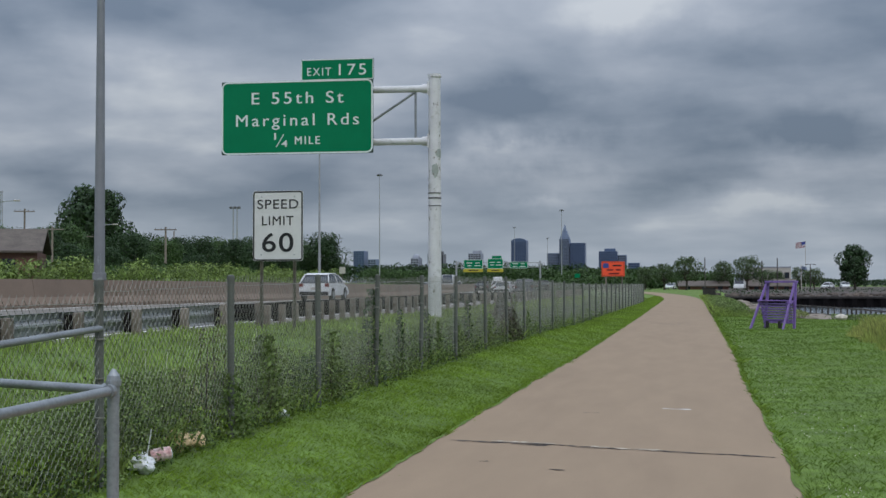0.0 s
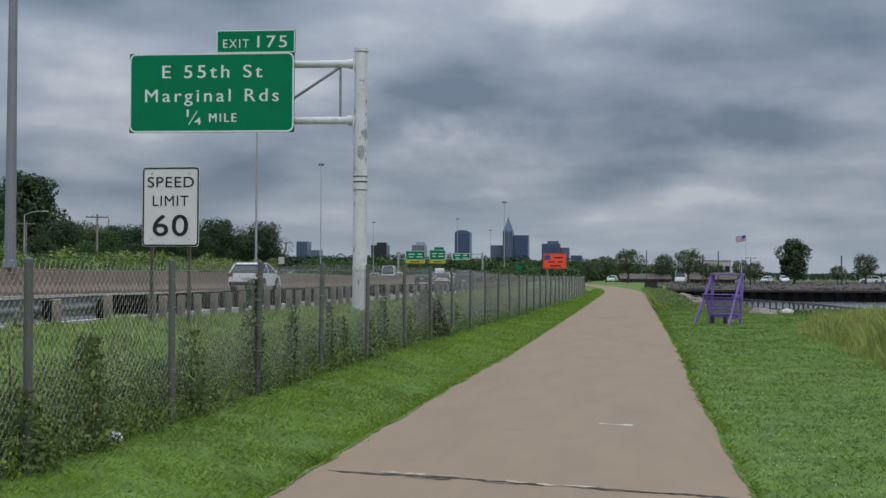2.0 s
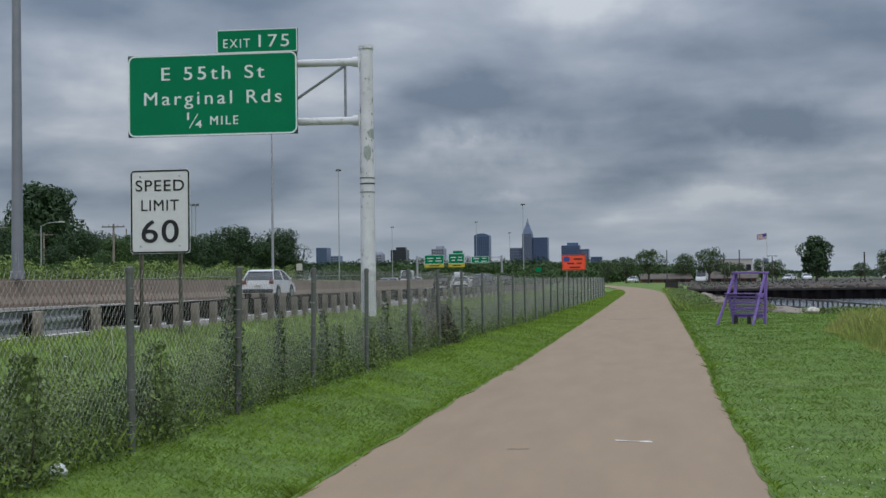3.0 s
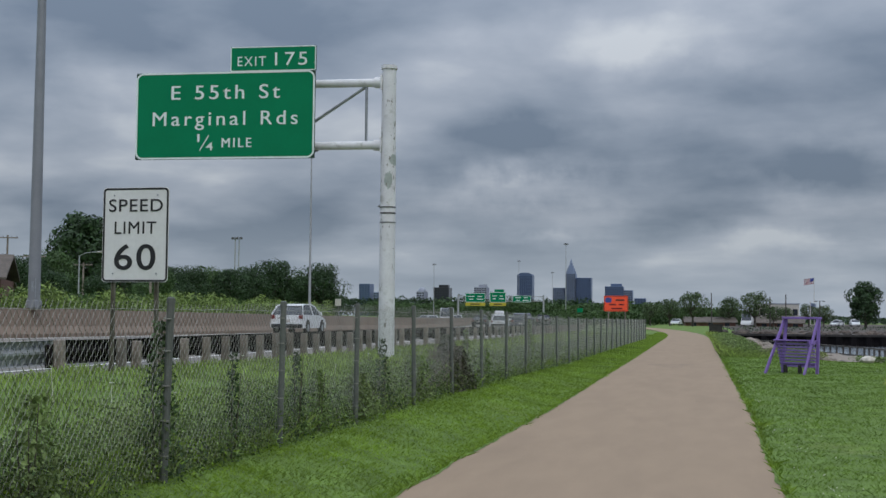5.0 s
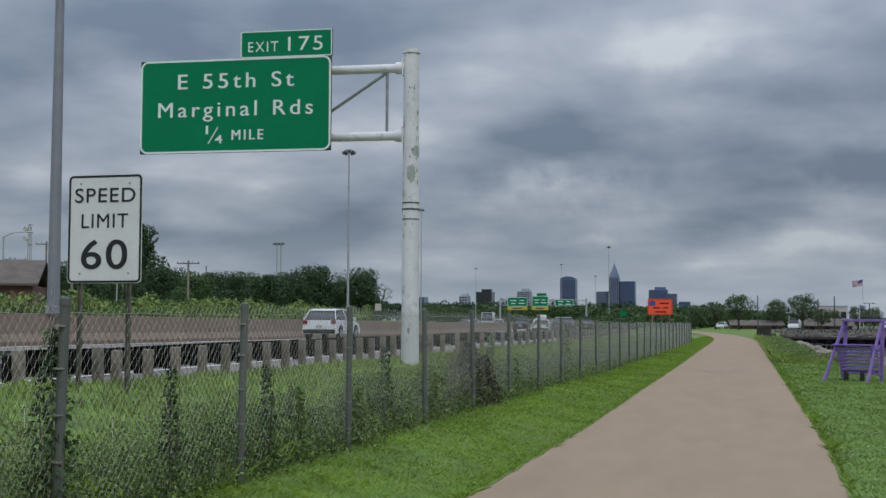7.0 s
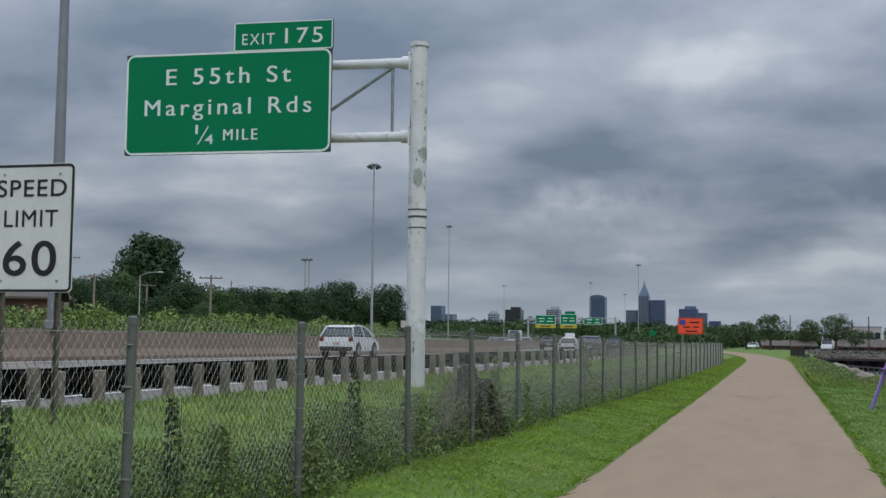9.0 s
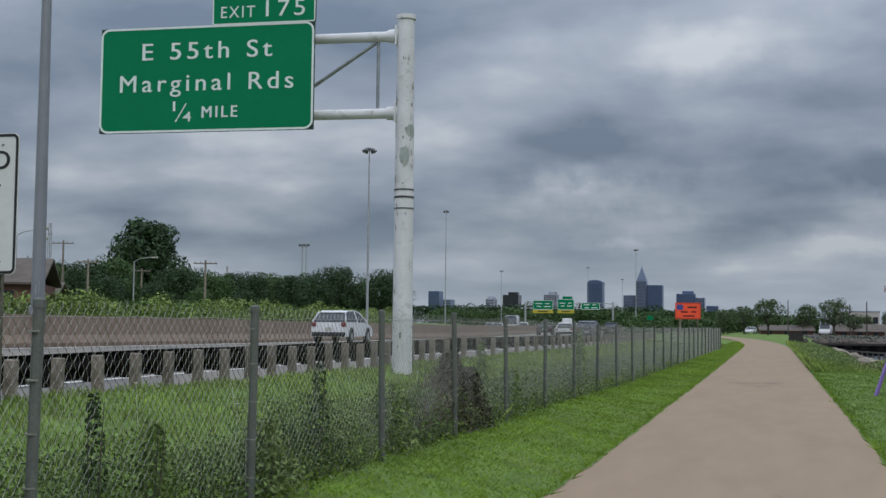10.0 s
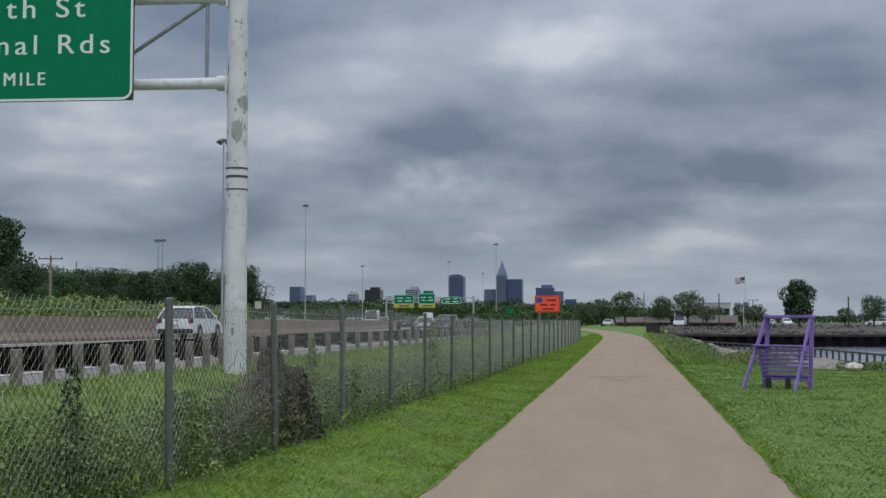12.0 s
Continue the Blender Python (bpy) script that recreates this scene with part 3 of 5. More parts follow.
        part("rail_length", extrude_profile(bmesh.new(), [(u, v) for u, v in outl], pts), M_rail if y < 16 else M_raildark, g, "bright galvanised rail" if y < 16 else "dark rusted rail")
        y += 3.81
    return g


build_guardrail()


# ---- chain-link fence ----
SPAN, TALL = 2.44, 1.22


def mesh_panel(d, seed):
    """Woven diamond mesh between two posts; x along, z up."""
    amp, r = 0.0035, 0.0018
    rm = random.Random(seed)
    verts, faces = [], []
    n = int(SPAN / d)
    rows = int(TALL / d)
    for i in range(n + 1):
        pts = []
        for k in range(rows + 1):
            side = 1 if (k + i) % 2 else -1
            x = min(max(i * d + side * d * 0.48, -0.01), SPAN + 0.01)
            z = k * d + 0.010 * math.sin(2.1 * x + seed) * (k * d / TALL)
            pts.append((x + rm.uniform(-0.0025, 0.0025), amp * side, z + rm.uniform(-0.0025, 0.0025)))
        if i % 2 == 0:
            pts.append((pts[-1][0] + 0.012, 0, pts[-1][2] + 0.03))
        b = len(verts)
        for (x, y, z) in pts:
            for a in range(3):
                t = a * 2.0944
                verts.append((x + r * math.cos(t), y + r * math.sin(t), z))
        for k in range(len(pts) - 1):
            for a in range(3):
                c = (a + 1) % 3
                faces.append((b + 3 * k + a, b + 3 * k + c, b + 3 * k + 3 + c, b + 3 * k + 3 + a))
    return verts, faces


def build_fence():
    f = thing("chain_link_fence", "grey galvanised chain-link fence grown with weeds along path", "fence", kind="structure")
    panels = [raw("mesh_panel", *mesh_panel(d, k), M_wire) for k, d in enumerate((0.0375, 0.0365, 0.0385, 0.0370))]
    post = bmesh.new()
    tube(post, (0, 0, -0.35), (0, 0, 1.26), 0.027, n=12)
    tube(post, (0, 0, 1.225), (0, 0, 1.262), 0.031, 0.030, n=12)
    tube(post, (0, 0, 1.26), (0, 0, 1.272), 0.028, 0.016, n=12)
    pob = obj("post", post, M_post, False)
    ties = bmesh.new()
    for z in (0.18, 0.42, 0.66, 0.90, 1.12):
        tube(ties, (0, 0, z - 0.004), (0, 0, z + 0.004), 0.0305, n=10)
        tube(ties, (0.0, 0.029, z), (0.045, 0.036, z + 0.006), 0.003, n=5)
    tob = obj("wire_ties", ties, M_wire)
    wire = bmesh.new()
    pts = [(SPAN * k / 10, 0.0, 1.165 + 0.004 * math.sin(k * 1.9)) for k in range(11)]
    for a, b in zip(pts, pts[1:]):
        tube(wire, a, b, 0.0020, n=4, caps=False)
    wob = obj("tension_wire", wire, M_wire)
    ys = [3.94, 6.12, 8.36, 10.5, 12.87, 15.25, 17.88, 20.3, 22.8, 25.4, 28.1, 30.8, 33.6, 36.4, 39.1] + [41.85 + 2.75 * k for k in range(16)]
    for k, y in enumerate(ys):
        x = FENCE_X - 0.02 + 0.0028 * (y - 10) + R.uniform(-0.012, 0.012)
        z = fence_base(y)
        for src in (pob, tob):
            o = src if k == 0 else new(src.name.split(".")[0], src.data)
            o.parent = f
            o.matrix_basis = pose(x, y, z, R.uniform(-0.9, 0.9), R.uniform(-0.9, 0.9), 90)
        if k < len(ys) - 1:
            y2 = ys[k + 1]
            x2 = FENCE_X - 0.02 + 0.0028 * (y2 - 10)
            yaw = math.degrees(math.atan2(y2 - y, x2 - x))
            slope = math.degrees(math.atan2(fence_base(y2) - z, y2 - y))
            for src in (panels[k % 4], wob):
                o = src if k == 0 or (k < 4 and src is not wob) else new(src.name.split(".")[0], src.data)
                o.parent = f
                o.matrix_basis = pose(x - 0.038, y, z + 0.02, 0, -slope, yaw) @ Matrix.Diagonal(((y2 - y) / SPAN, 1, 1, 1))
    # closing length behind the first post
    for k in (1, 2):
        for src in (panels[k], pob, wob):
            o = new(src.name.split(".")[0], src.data)
            o.parent = f
            o.matrix_basis = pose(FENCE_X - 0.03, 3.94 - SPAN * k, 0.09, 0, 0, 90)
    return f


build_fence()


# ---- big exit sign on its pole ----
def build_exit_sign():
    s = thing("exit_sign", "green highway exit sign on peeling white pole", "road sign", (-6.39, 29.2, 0.42))
    pole = bmesh.new()
    tube(pole, (0, 0, -0.3), (0, 0, 6.52), 0.186, 0.160, n=24)
    tube(pole, (0, 0, 6.52), (0, 0, 6.60), 0.185, 0.185, n=24)
    p = part("pole", pole, M_white, s, "peeling white painted steel pole", True)
    for z, h in ((3.22, 0.035), (3.36, 0.025), (3.02, 0.02)):
        part("steel_band", btube((0, 0, z), (0, 0, z + h), 0.181, n=20), M_band, p)
    rr = random.Random(5)
    # flaked paint: thin curved scabs of bare steel
    nests = [(rr.uniform(0.7, 6.0), rr.uniform(math.pi * 0.95, math.pi * 2.05)) for k in range(16)]
    for k in range(150):
        z, a = nests[k % 16]
        z, a = z + rr.gauss(0, 0.28), a + rr.gauss(0, 0.45)
        w, h = 0.006 + 0.05 * rr.random() ** 2.2, 0.015 + 0.20 * rr.random() ** 2.2
        if k < 2:
            w, h, a = 0.20 + 0.1 * k, 0.50 - 0.2 * k, (5.0, 5.9)[k]
            z = (3.98, 4.45)[k]
        bm = bmesh.new()
        rad = 0.187 - 0.026 * (z + 0.3) / 6.82 + 0.0025
        n = 7 if k > 1 else 13
        top, bot = [], []
        for i in range(n):
            t = a + w / rad * (i / (n - 1) - 0.5)
            e = math.sin(math.pi * i / (n - 1)) ** 0.6
            top.append(bm.verts.new((rad * math.cos(t), rad * math.sin(t), z + h / 2 * e * rr.uniform(0.4 if k > 1 else 0.6, 1))))
            bot.append(bm.verts.new((rad * math.cos(t), rad * math.sin(t), z - h / 2 * e * rr.uniform(0.4 if k > 1 else 0.6, 1) - 0.002)))
        for i in range(n - 1):
            bm.faces.new((bot[i], bot[i + 1], top[i + 1], top[i]))
        part("paint_flake", bm, M_scab if k >= 2 else M_primer, p)
    ang = radians(3.3)
    ax = Vector((-math.cos(ang), -math.sin(ang), 0))
    for z in (6.22, 4.79):
        o = Vector((0, 0, z))
        a = part("arm", btube(o, o + ax * 5.5, 0.098, 0.085, n=16), M_white, s, "white painted tubular arm", True)
        part("collar", btube(o + ax * 0.13, o + ax * 0.33, 0.135, 0.125, n=16), M_white, a, "", True)
        part("flange", bbox(o + ax * 0.16, (0.03, 0.30, 0.36), Matrix.Rotation(ang, 4, "Z"), 0.005), M_white, a)
    t, b = Vector((0, 0, 6.14)) + ax * 0.52, Vector((0, 0, 4.87)) + ax * 0.52
    part("brace", btube(t, b, 0.032, n=8), M_galv, s)
    part("brace", btube(t, Vector((0, 0, 4.85)) + ax * 2.5, 0.036, n=8), M_galv, s)
    # sign faces, in a frame of their own turn
    cx, cy, cz = -10.065 + 6.39, 28.539 - 29.2, 5.868 - 0.42
    W, H = 4.22, 1.995
    panel = part("sign_panel", plate(W, H, 0.02, 0.05), M_signedge, s)
    panel.matrix_basis = pose(cx, cy, cz, 0, 0, 3.3)
    part("sign_face", plate(W - 0.012, H - 0.012, 0.20, 0.004, -0.052), M_green, panel, "green reflective sheeting")
    part("border", ring_plate(W - 0.006, H - 0.006, 0.17, 0.040, 0.004, -0.058), M_legend, panel, "white rounded border")
    y = -0.0585
    lettering("E 55th St", 2.56, 0.335, 0.02, 0.375, y, M_legend, panel, 0.0, 1.3, bold=0.004)
    lettering("Marginal Rds", 3.42, 0.335, 0.01, -0.225, y, M_legend, panel, 0.0, 1.3, bold=0.003)
    lettering("MILE", 0.69, 0.225, 0.30, -0.735, y, M_legend, panel, 0.0, 1.3, bold=0.005)
    lettering("1", 0.05, 0.19, -0.60, -0.60, y, M_legend, panel, 0.0)
    lettering("4", 0.17, 0.19, -0.34, -0.80, y, M_legend, panel, 0.004)
    bm = bmesh.new()
    beam(bm, (-0.57, y, -0.80), (-0.36, y, -0.46), 0.004, 0.022, 0)
    part("fraction_bar", bm, M_legend, panel)
    for k in range(5):
        part("stiffener", bbox((-1.8 + 0.9 * k, 0.03, 0.05), (0.06, 0.05, 1.8), None, 0.005), M_galv, panel)
    tab = part("exit_tab", plate(2.0, 0.57, 0.02, 0.05), M_signedge, s)
    tab.matrix_basis = pose(cx + 1.125, cy + 0.06, cz + H / 2 + 0.275, 0, 0, 3.3)
    part("sign_face", plate(1.99, 0.56, 0.03, 0.004, -0.052), M_green, tab)
    part("border", ring_plate(1.995, 0.565, 0.04, 0.022, 0.004, -0.058), M_legend, tab)
    lettering("EXIT", 0.66, 0.225, -0.50, -0.155, y, M_legend, tab, 0.0, 1.25)
    lettering("175", 0.75, 0.315, 0.42, -0.155, y, M_legend, tab, 0.0, 1.2)
    return s


M_primer = mat("grey_green_primer", (0.36, 0.40, 0.37), 0.75, var=0.15, scale=6)
build_exit_sign()


# ---- speed limit sign ----
def build_speed_sign():
    s = thing("speed_limit_sign", "white speed limit sign on two rusty steel posts", "road sign", (-6.615, 17.135, 0.42))
    z = 2.366 - 0.42
    panel = part("sign_panel", plate(0.914, 1.219, 0.05, 0.006, 0, 0, z), M_signwhite, s, "white sheeting with faint grime")
    part("border", ring_plate(0.902, 1.207, 0.055, 0.024, 0.003, -0.0065, 0, z), M_black, panel, "black border")
    y = -0.0068
    lettering("SPEED", 0.745, 0.168, 0.0, z + 0.30, y, M_black, panel, 0.003, 1.1)
    lettering("LIMIT", 0.575, 0.168, 0.0, z + 0.012, y, M_black, panel, 0.0, 1.1)
    lettering("60", 0.57, 0.337, 0.0, z - 0.445, y, M_black, panel, 0.008, 1.1)
    for x, zz in ((-0.30, 0.51), (0.30, 0.51), (-0.30, -0.50), (0.30, -0.50)):
        part("bolt", btube((x, -0.006, z + zz), (x, -0.016, z + zz), 0.011, n=8), M_galv, panel)
    for x in (-0.30, 0.30):
        bm = bmesh.new()
        box(bm, (x, 0.03, 1.05), (0.050, 0.006, 2.7))
        box(bm, (x - 0.023, 0.014, 1.05), (0.006, 0.03, 2.7))
        box(bm, (x + 0.023, 0.014, 1.05), (0.006, 0.03, 2.7))
        part("post", bm, M_upost, s, "rust-brown channel post")
    return s


build_speed_sign()


# ---- pipe railing where the path begins ----
def build_pipe_railing():
    s = thing("pipe_railing", "grey painted pipe railing with pointed corner post", "railing", (-1.77, 1.40, 0.0))
    p = bmesh.new()
    tube(p, (0, 0, -0.2), (0, 0, 0.985), 0.0235, n=14)
    post = part("post", p, M_galv, s, "", True)
    c = bmesh.new()
    tube(c, (0, 0, 0.983), (0, 0, 1.003), 0.029, n=14)
    tube(c, (0, 0, 1.003), (0, 0, 1.022), 0.028, 0.024, n=14)
    tube(c, (0, 0, 1.022), (0, 0, 1.048), 0.024, 0.006, n=14)
    part("post_cap", c, M_galv, post, "pointed cap")
    far_end, near_end = Vector((-1.33, 0.50, 0.965)), Vector((0.10, -2.6, 0.955))
    for end in (far_end, near_end):
        a = Vector((0, 0, 0.965))
        u = (end - a).normalized()
        rail = part("rail", btube(a, end, 0.0185, n=12), M_galv, s, "", True)
        part("rail_socket", btube(a + u * 0.022, a + u * 0.05, 0.026, n=12), M_galv, rail)
        part("post", btube((end.x, end.y, -0.2), (end.x, end.y, 0.985), 0.0235, n=14), M_galv, s, "", True)
    part("fence_rail", btube((-1.365, 2.54, 1.10), (-1.36, -1.1, 0.96), 0.0205, n=12), M_galv, s, "", True)
    return s


build_pipe_railing()


# ---- tall purple chair on the lawn ----
def build_chair():
    c = thing("lifeguard_chair", "purple painted wooden lifeguard chair standing on lawn", "chair", (2.53, 34.0, 0.0), -38)
    for sx in (-1, 1):
        part("sloped_leg", beam(bmesh.new(), (sx * 0.56, 0.02, -0.02), (sx * 0.485, 0.76, 1.36), 0.04, 0.075), M_purple, c)
        part("upright_leg", beam(bmesh.new(), (sx * 0.50, 0.68, -0.02), (sx * 0.475, 0.82, 1.36), 0.075, 0.05), M_purple, c)
        part("side_rail", beam(bmesh.new(), (sx * 0.475, 0.36, 0.785), (sx * 0.455, 0.70, 0.785), 0.03, 0.07), M_purple, c)
        part("short_leg", bbox((sx * 0.21 - 0.08, 0.50, 0.09), (0.08, 0.08, 0.24), None, 0.004), M_dark, c)
        part("slat_rail", beam(bmesh.new(), (sx * 0.39, 0.53, 0.16), (sx * 0.43, 0.40, 0.80), 0.03, 0.06), M_purple, c)
    part("top_board", bbox((0, 0.79, 1.385), (1.04, 0.20, 0.055), None, 0.006), M_purple, c)
    for k in range(3):
        part("seat_board", bbox((-0.02, 0.40 + 0.15 * k, 0.825 - 0.004 * k), (1.04 - 0.06 * (k > 0), 0.14, 0.032), None, 0.006), M_purple, c)
    for k in range(8):
        part("slat", bbox((0.06, 0.525 - 0.0165 * k, 0.18 + 0.079 * k), (1.02 + 0.012 * k, 0.045, 0.042), Matrix.Rotation(radians(-12), 4, "X"), 0.004), M_purple, c)
    part("lower_board", bbox((0, 0.66, 0.22), (0.94, 0.03, 0.11), None, 0.004), M_purple, c)
    return c


build_chair()


# ---- light poles ----
def light_pole_on_median():
    y = 44.8
    x = MEDIAN_X + 0.18 + bend(y)
    z = road_z(x, y) + 1.05
    s = thing("median_light_pole", "tall tapered aluminium light pole on median barrier", "light pole", (x, y, z))
    part("shaft", btube((0, 0, 0.3), (0, 0, 24), 0.23, 0.09, n=20), M_alu, s, "", True)
    part("base_box", bbox((0, 0, 0.17), (0.46, 0.46, 0.36), None, 0.05), M_alu, s)
    part("handhole_cover", bbox((0.04, -0.205, 0.85), (0.12, 0.04, 0.42), None, 0.015), M_galv, s)
    part("conduit", btube((0.15, -0.20, 0.32), (0.15, -0.20, 1.15), 0.025, n=8), M_galv, s)


light_pole_on_median()


def high_mast(x, y, top, heads, r=0.115):
    z = ground_z(x, y)
    s = thing("high_mast_light", "slender grey high mast highway light", "light pole", (x, y, z), group="high mast lights")
    h = top - z
    part("shaft", btube((0, 0, -0.1), (0, 0, h), r * 1.35, r * 0.55, n=10), M_mast, s)
    if heads:
        part("ring", btube((0, 0, h - 0.22), (0, 0, h - 0.10), 0.32, n=12), M_lamp, s)
        for k in range(heads):
            a = 2 * math.pi * k / heads + 0.3
            d = Vector((math.cos(a), math.sin(a), 0))
            bm = btube(Vector((0, 0, h - 0.05)) + d * 0.25, Vector((0, 0, h - 0.42)) + d * 0.72, 0.10, 0.20, n=8)
            part("lamp_head", bm, M_lamp, s)


for x, y, top, heads in ((-41.3, 130.4, 19.9, 6), (-77.6, 297.5, 29.1, 6), (-39.5, 376.6, 24.1, 4), (-97.0, 450.0, 21.0, 3), (-75.0, 520.0, 25.5, 3), (-70.0, 600.0, 23.5, 3)):
    high_mast(x, y, top, heads)


def flood_tower(x, y, top):
    z = ground_z(x, y)
    s = thing("floodlight_tower", "distant twin-mast floodlight tower above trees", "light pole", (x, y, z))
    for dx in (-0.9, 0.9):
        part("mast", btube((dx, 0, 0), (dx, 0, top - z), 0.35, 0.25, n=8), M_mast, s)
    for k in range(5):
        part("cross_tie", btube((-0.9, 0, 5 + 5 * k), (0.9, 0, 5 + 5 * k), 0.1, n=6), M_mast, s)
    for dx in (-1.8, 0, 1.8):
        part("floodlight", bbox((dx, -0.3, top - z + 0.2), (1.3, 0.8, 1.0), None, 0.1), M_lamp, s)


flood_tower(-195, 499, 34.0)


def radio_mast(x, y, top):
    z = ground_z(x, y)
    s = thing("radio_mast", "distant grey mast with antenna drums", "mast", (x, y, z))
    h = top - z
    for a in range(3):
        d = Vector((math.cos(a * 2.09), math.sin(a * 2.09), 0))
        part("mast_leg", btube(d * 0.5, d * 0.25 + Vector((0, 0, h)), 0.07, n=6), M_mast, s)
    for k in range(9):
        part("lattice_ring", btube((0, 0, 1.5 + k * 1.6), (0, 0, 1.6 + k * 1.6), 0.42, n=3), M_mast, s)
    for zz in (h - 0.6, h - 2.2):
        part("antenna_drum", btube((-0.3, -0.5, zz), (-0.3, -0.9, zz), 0.4, n=10), M_panel, s)


radio_mast(-112, 180, 16.5)


# ---- utility poles and street lamps beyond the highway ----
def utility_pole(x, y, top, arms=1, turn=0):
    z = ground_z(x, y)
    s = thing("utility_pole", "weathered wooden utility pole with cross-arm", "utility pole", (x, y, z), turn, group="utility poles")
    h = top - z
    part("shaft", btube((0, 0, -0.2), (0, 0, h), 0.16, 0.11, n=8), M_timber, s)
    for k in range(arms):
        a = part("cross_arm", bbox((0, -0.14, h - 0.35 - 0.8 * k), (2.6, 0.1, 0.13), None, 0.01), M_timber, s)
        for dx in (-1.15, -0.5, 0.5, 1.15):
            part("insulator", btube((dx, -0.14, h - 0.29 - 0.8 * k), (dx, -0.14, h - 0.12 - 0.8 * k), 0.05, 0.03, n=6), M_lamp, a)


for x, y, top, arms, turn in ((-60.4, 131.0, 8.0, 1, 15), (-87.0, 193.0, 10.3, 0, 0), (-75.0, 131.0, 8.2, 1, 25), (-82.0, 196.0, 8.8, 0, 0), (-84.0, 140.0, 11.0, 1, 20), (-78.0, 118.0, 11.0, 2, 10), (-86.0, 163.0, 8.6, 1, 20)):
    utility_pole(x, y, top, arms, turn)


def street_lamp(x, y, top, reach):
    z = ground_z(x, y)
    s = thing("street_lamp", "grey cobra-head street lamp beyond highway", "street lamp", (x, y, z), group="street lamps")
    h = top - z
    part("shaft", btube((0, 0, -0.1), (0, 0, h - 0.4), 0.10, 0.07, n=8), M_mast, s)
    arm = bmesh.new()
    pts = [(0, 0, h - 0.45), (reach * 0.35, 0, h - 0.08), (reach * 0.7, 0, h), (reach, 0, h + 0.02)]
    for a, b in zip(pts, pts[1:]):
        tube(arm, a, b, 0.045, n=6)
    part("arm", arm, M_mast, s)
    part("lamp_head", bbox((reach + 0.25, 0, h + 0.02), (0.7, 0.28, 0.16), None, 0.05), M_panel, s)


street_lamp(-70.0, 110.0, 9.8, 2.6)
street_lamp(-72.0, 136.0, 8.6, 2.4)
street_lamp(-60.0, 84.0, 8.6, 2.6)


# ---- overhead gantry far down the highway ----
def build_gantry():
    s = thing("sign_gantry", "distant overhead gantry with green direction signs", "road sign", (0, 325, 0))
    gz = 0.0
    for x in (-63.0, -39.9):
        part("gantry_post", btube((x, 0, gz - 0.6), (x, 0, 7.2), 0.28, 0.24, n=10), M_mast, s)
    truss = bmesh.new()
    for z, y in ((5.5, 0.3), (6.8, 0.3), (5.5, 1.2), (6.8, 1.2)):
        tube(truss, (-63.0, y, z), (-39.9, y, z), 0.09, n=6)
    for k in range(15):
        x = -63.0 + 1.65 * k
        tube(truss, (x, 0.3, 5.5), (x + 0.8, 0.3, 6.8), 0.05, n=5)
        tube(truss, (x + 0.8, 0.3, 6.8), (x + 1.65, 0.3, 5.5), 0.05, n=5)
    part("truss", truss, M_mast, s)
    for x0, x1, z0, z1, yel in ((-61.0, -55.6, 5.1, 7.6, True), (-54.4, -50.0, 5.1, 7.9, True), (-48.2, -43.3, 5.2, 7.0, False)):
        cx, cz, w, h = (x0 + x1) / 2, (z0 + z1) / 2, x1 - x0, z1 - z0
        p = part("sign_panel", plate(w, h, 0.1, 0.08, 0, cx, cz), M_green, s)
        part("border", ring_plate(w - 0.05, h - 0.05, 0.2, 0.1, 0.02, -0.085, cx, cz), M_legend, p)
        for j in range(2):
            bm = bmesh.new()
            for q in range(2):
                box(bm, (cx - w * 0.2 + q * w * 0.42, -0.095, cz + 0.35 - 0.75 * j), (w * (0.32 - 0.1 * ((j + q) % 2)), 0.02, 0.20))
            part("text_bar", bm, M_legend, p)
        if yel:
            part("exit_only_strip", plate(w, 0.85, 0.05, 0.08, 0, cx, z0 - 0.46), M_yellow, s, "yellow lane strip")
            part("text_bar", bbox((cx, -0.09, z0 - 0.46), (w * 0.5, 0.02, 0.28)), M_black, s)
        if x0 == -54.4:
            part("exit_tab", plate(2.6, 0.7, 0.05, 0.08, 0, cx + 0.4, z1 + 0.36), M_green, s)
    return s


build_gantry()


def build_work_sign():
    s = thing("construction_sign", "large orange roadwork sign on two posts", "road sign", (-10.6, 151.5, 0.0))
    w, h = 2.9, 1.9
    zc = 3.05
    p = part("sign_panel", plate(w, h, 0.12, 0.03, 0, w / 2 - 0.2, zc), M_orange, s, "orange sheeting")
    part("border", ring_plate(w - 0.12, h - 0.12, 0.1, 0.035, 0.01, -0.032, w / 2 - 0.2, zc), M_black, p)
    part("shield", plate(0.75, 0.62, 0.2, 0.01, -0.033, 0.35, zc + 0.42), M_blue, p)
    for x, z, bw in ((1.75, 0.42, 1.05), (0.85, -0.12, 0.8), (1.9, -0.12, 0.6), (1.35, -0.6, 1.3)):
        part("text_bar", bbox((x, -0.04, zc + z), (bw, 0.01, 0.17)), M_black if z > 0.3 else M_red, p)
    for x in (0.35, 2.35):
        part("post", bbox((x, 0.08, 1.5), (0.14, 0.14, 4.2), None, 0.01), M_timber, s)


build_work_sign()


def small_sign(x, y, z, w, h, m, label):
    g = ground_z(x, y)
    s = thing("small_road_sign", label, "road sign", (x, y, g))
    part("sign_panel", plate(w, h, 0.05, 0.03, 0, 0, z - g), m, s)
    part("post", bbox((0, 0.06, (z - g) / 2), (0.1, 0.08, z - g), None, 0.01), M_upost, s)


small_sign(-18.8, 205, 2.5, 0.95, 0.7, M_green, "small green road sign beside the highway")
small_sign(-56.0, 190.0, 3.4, 1.0, 1.1, M_panel, "pale rear of a road sign beyond median")


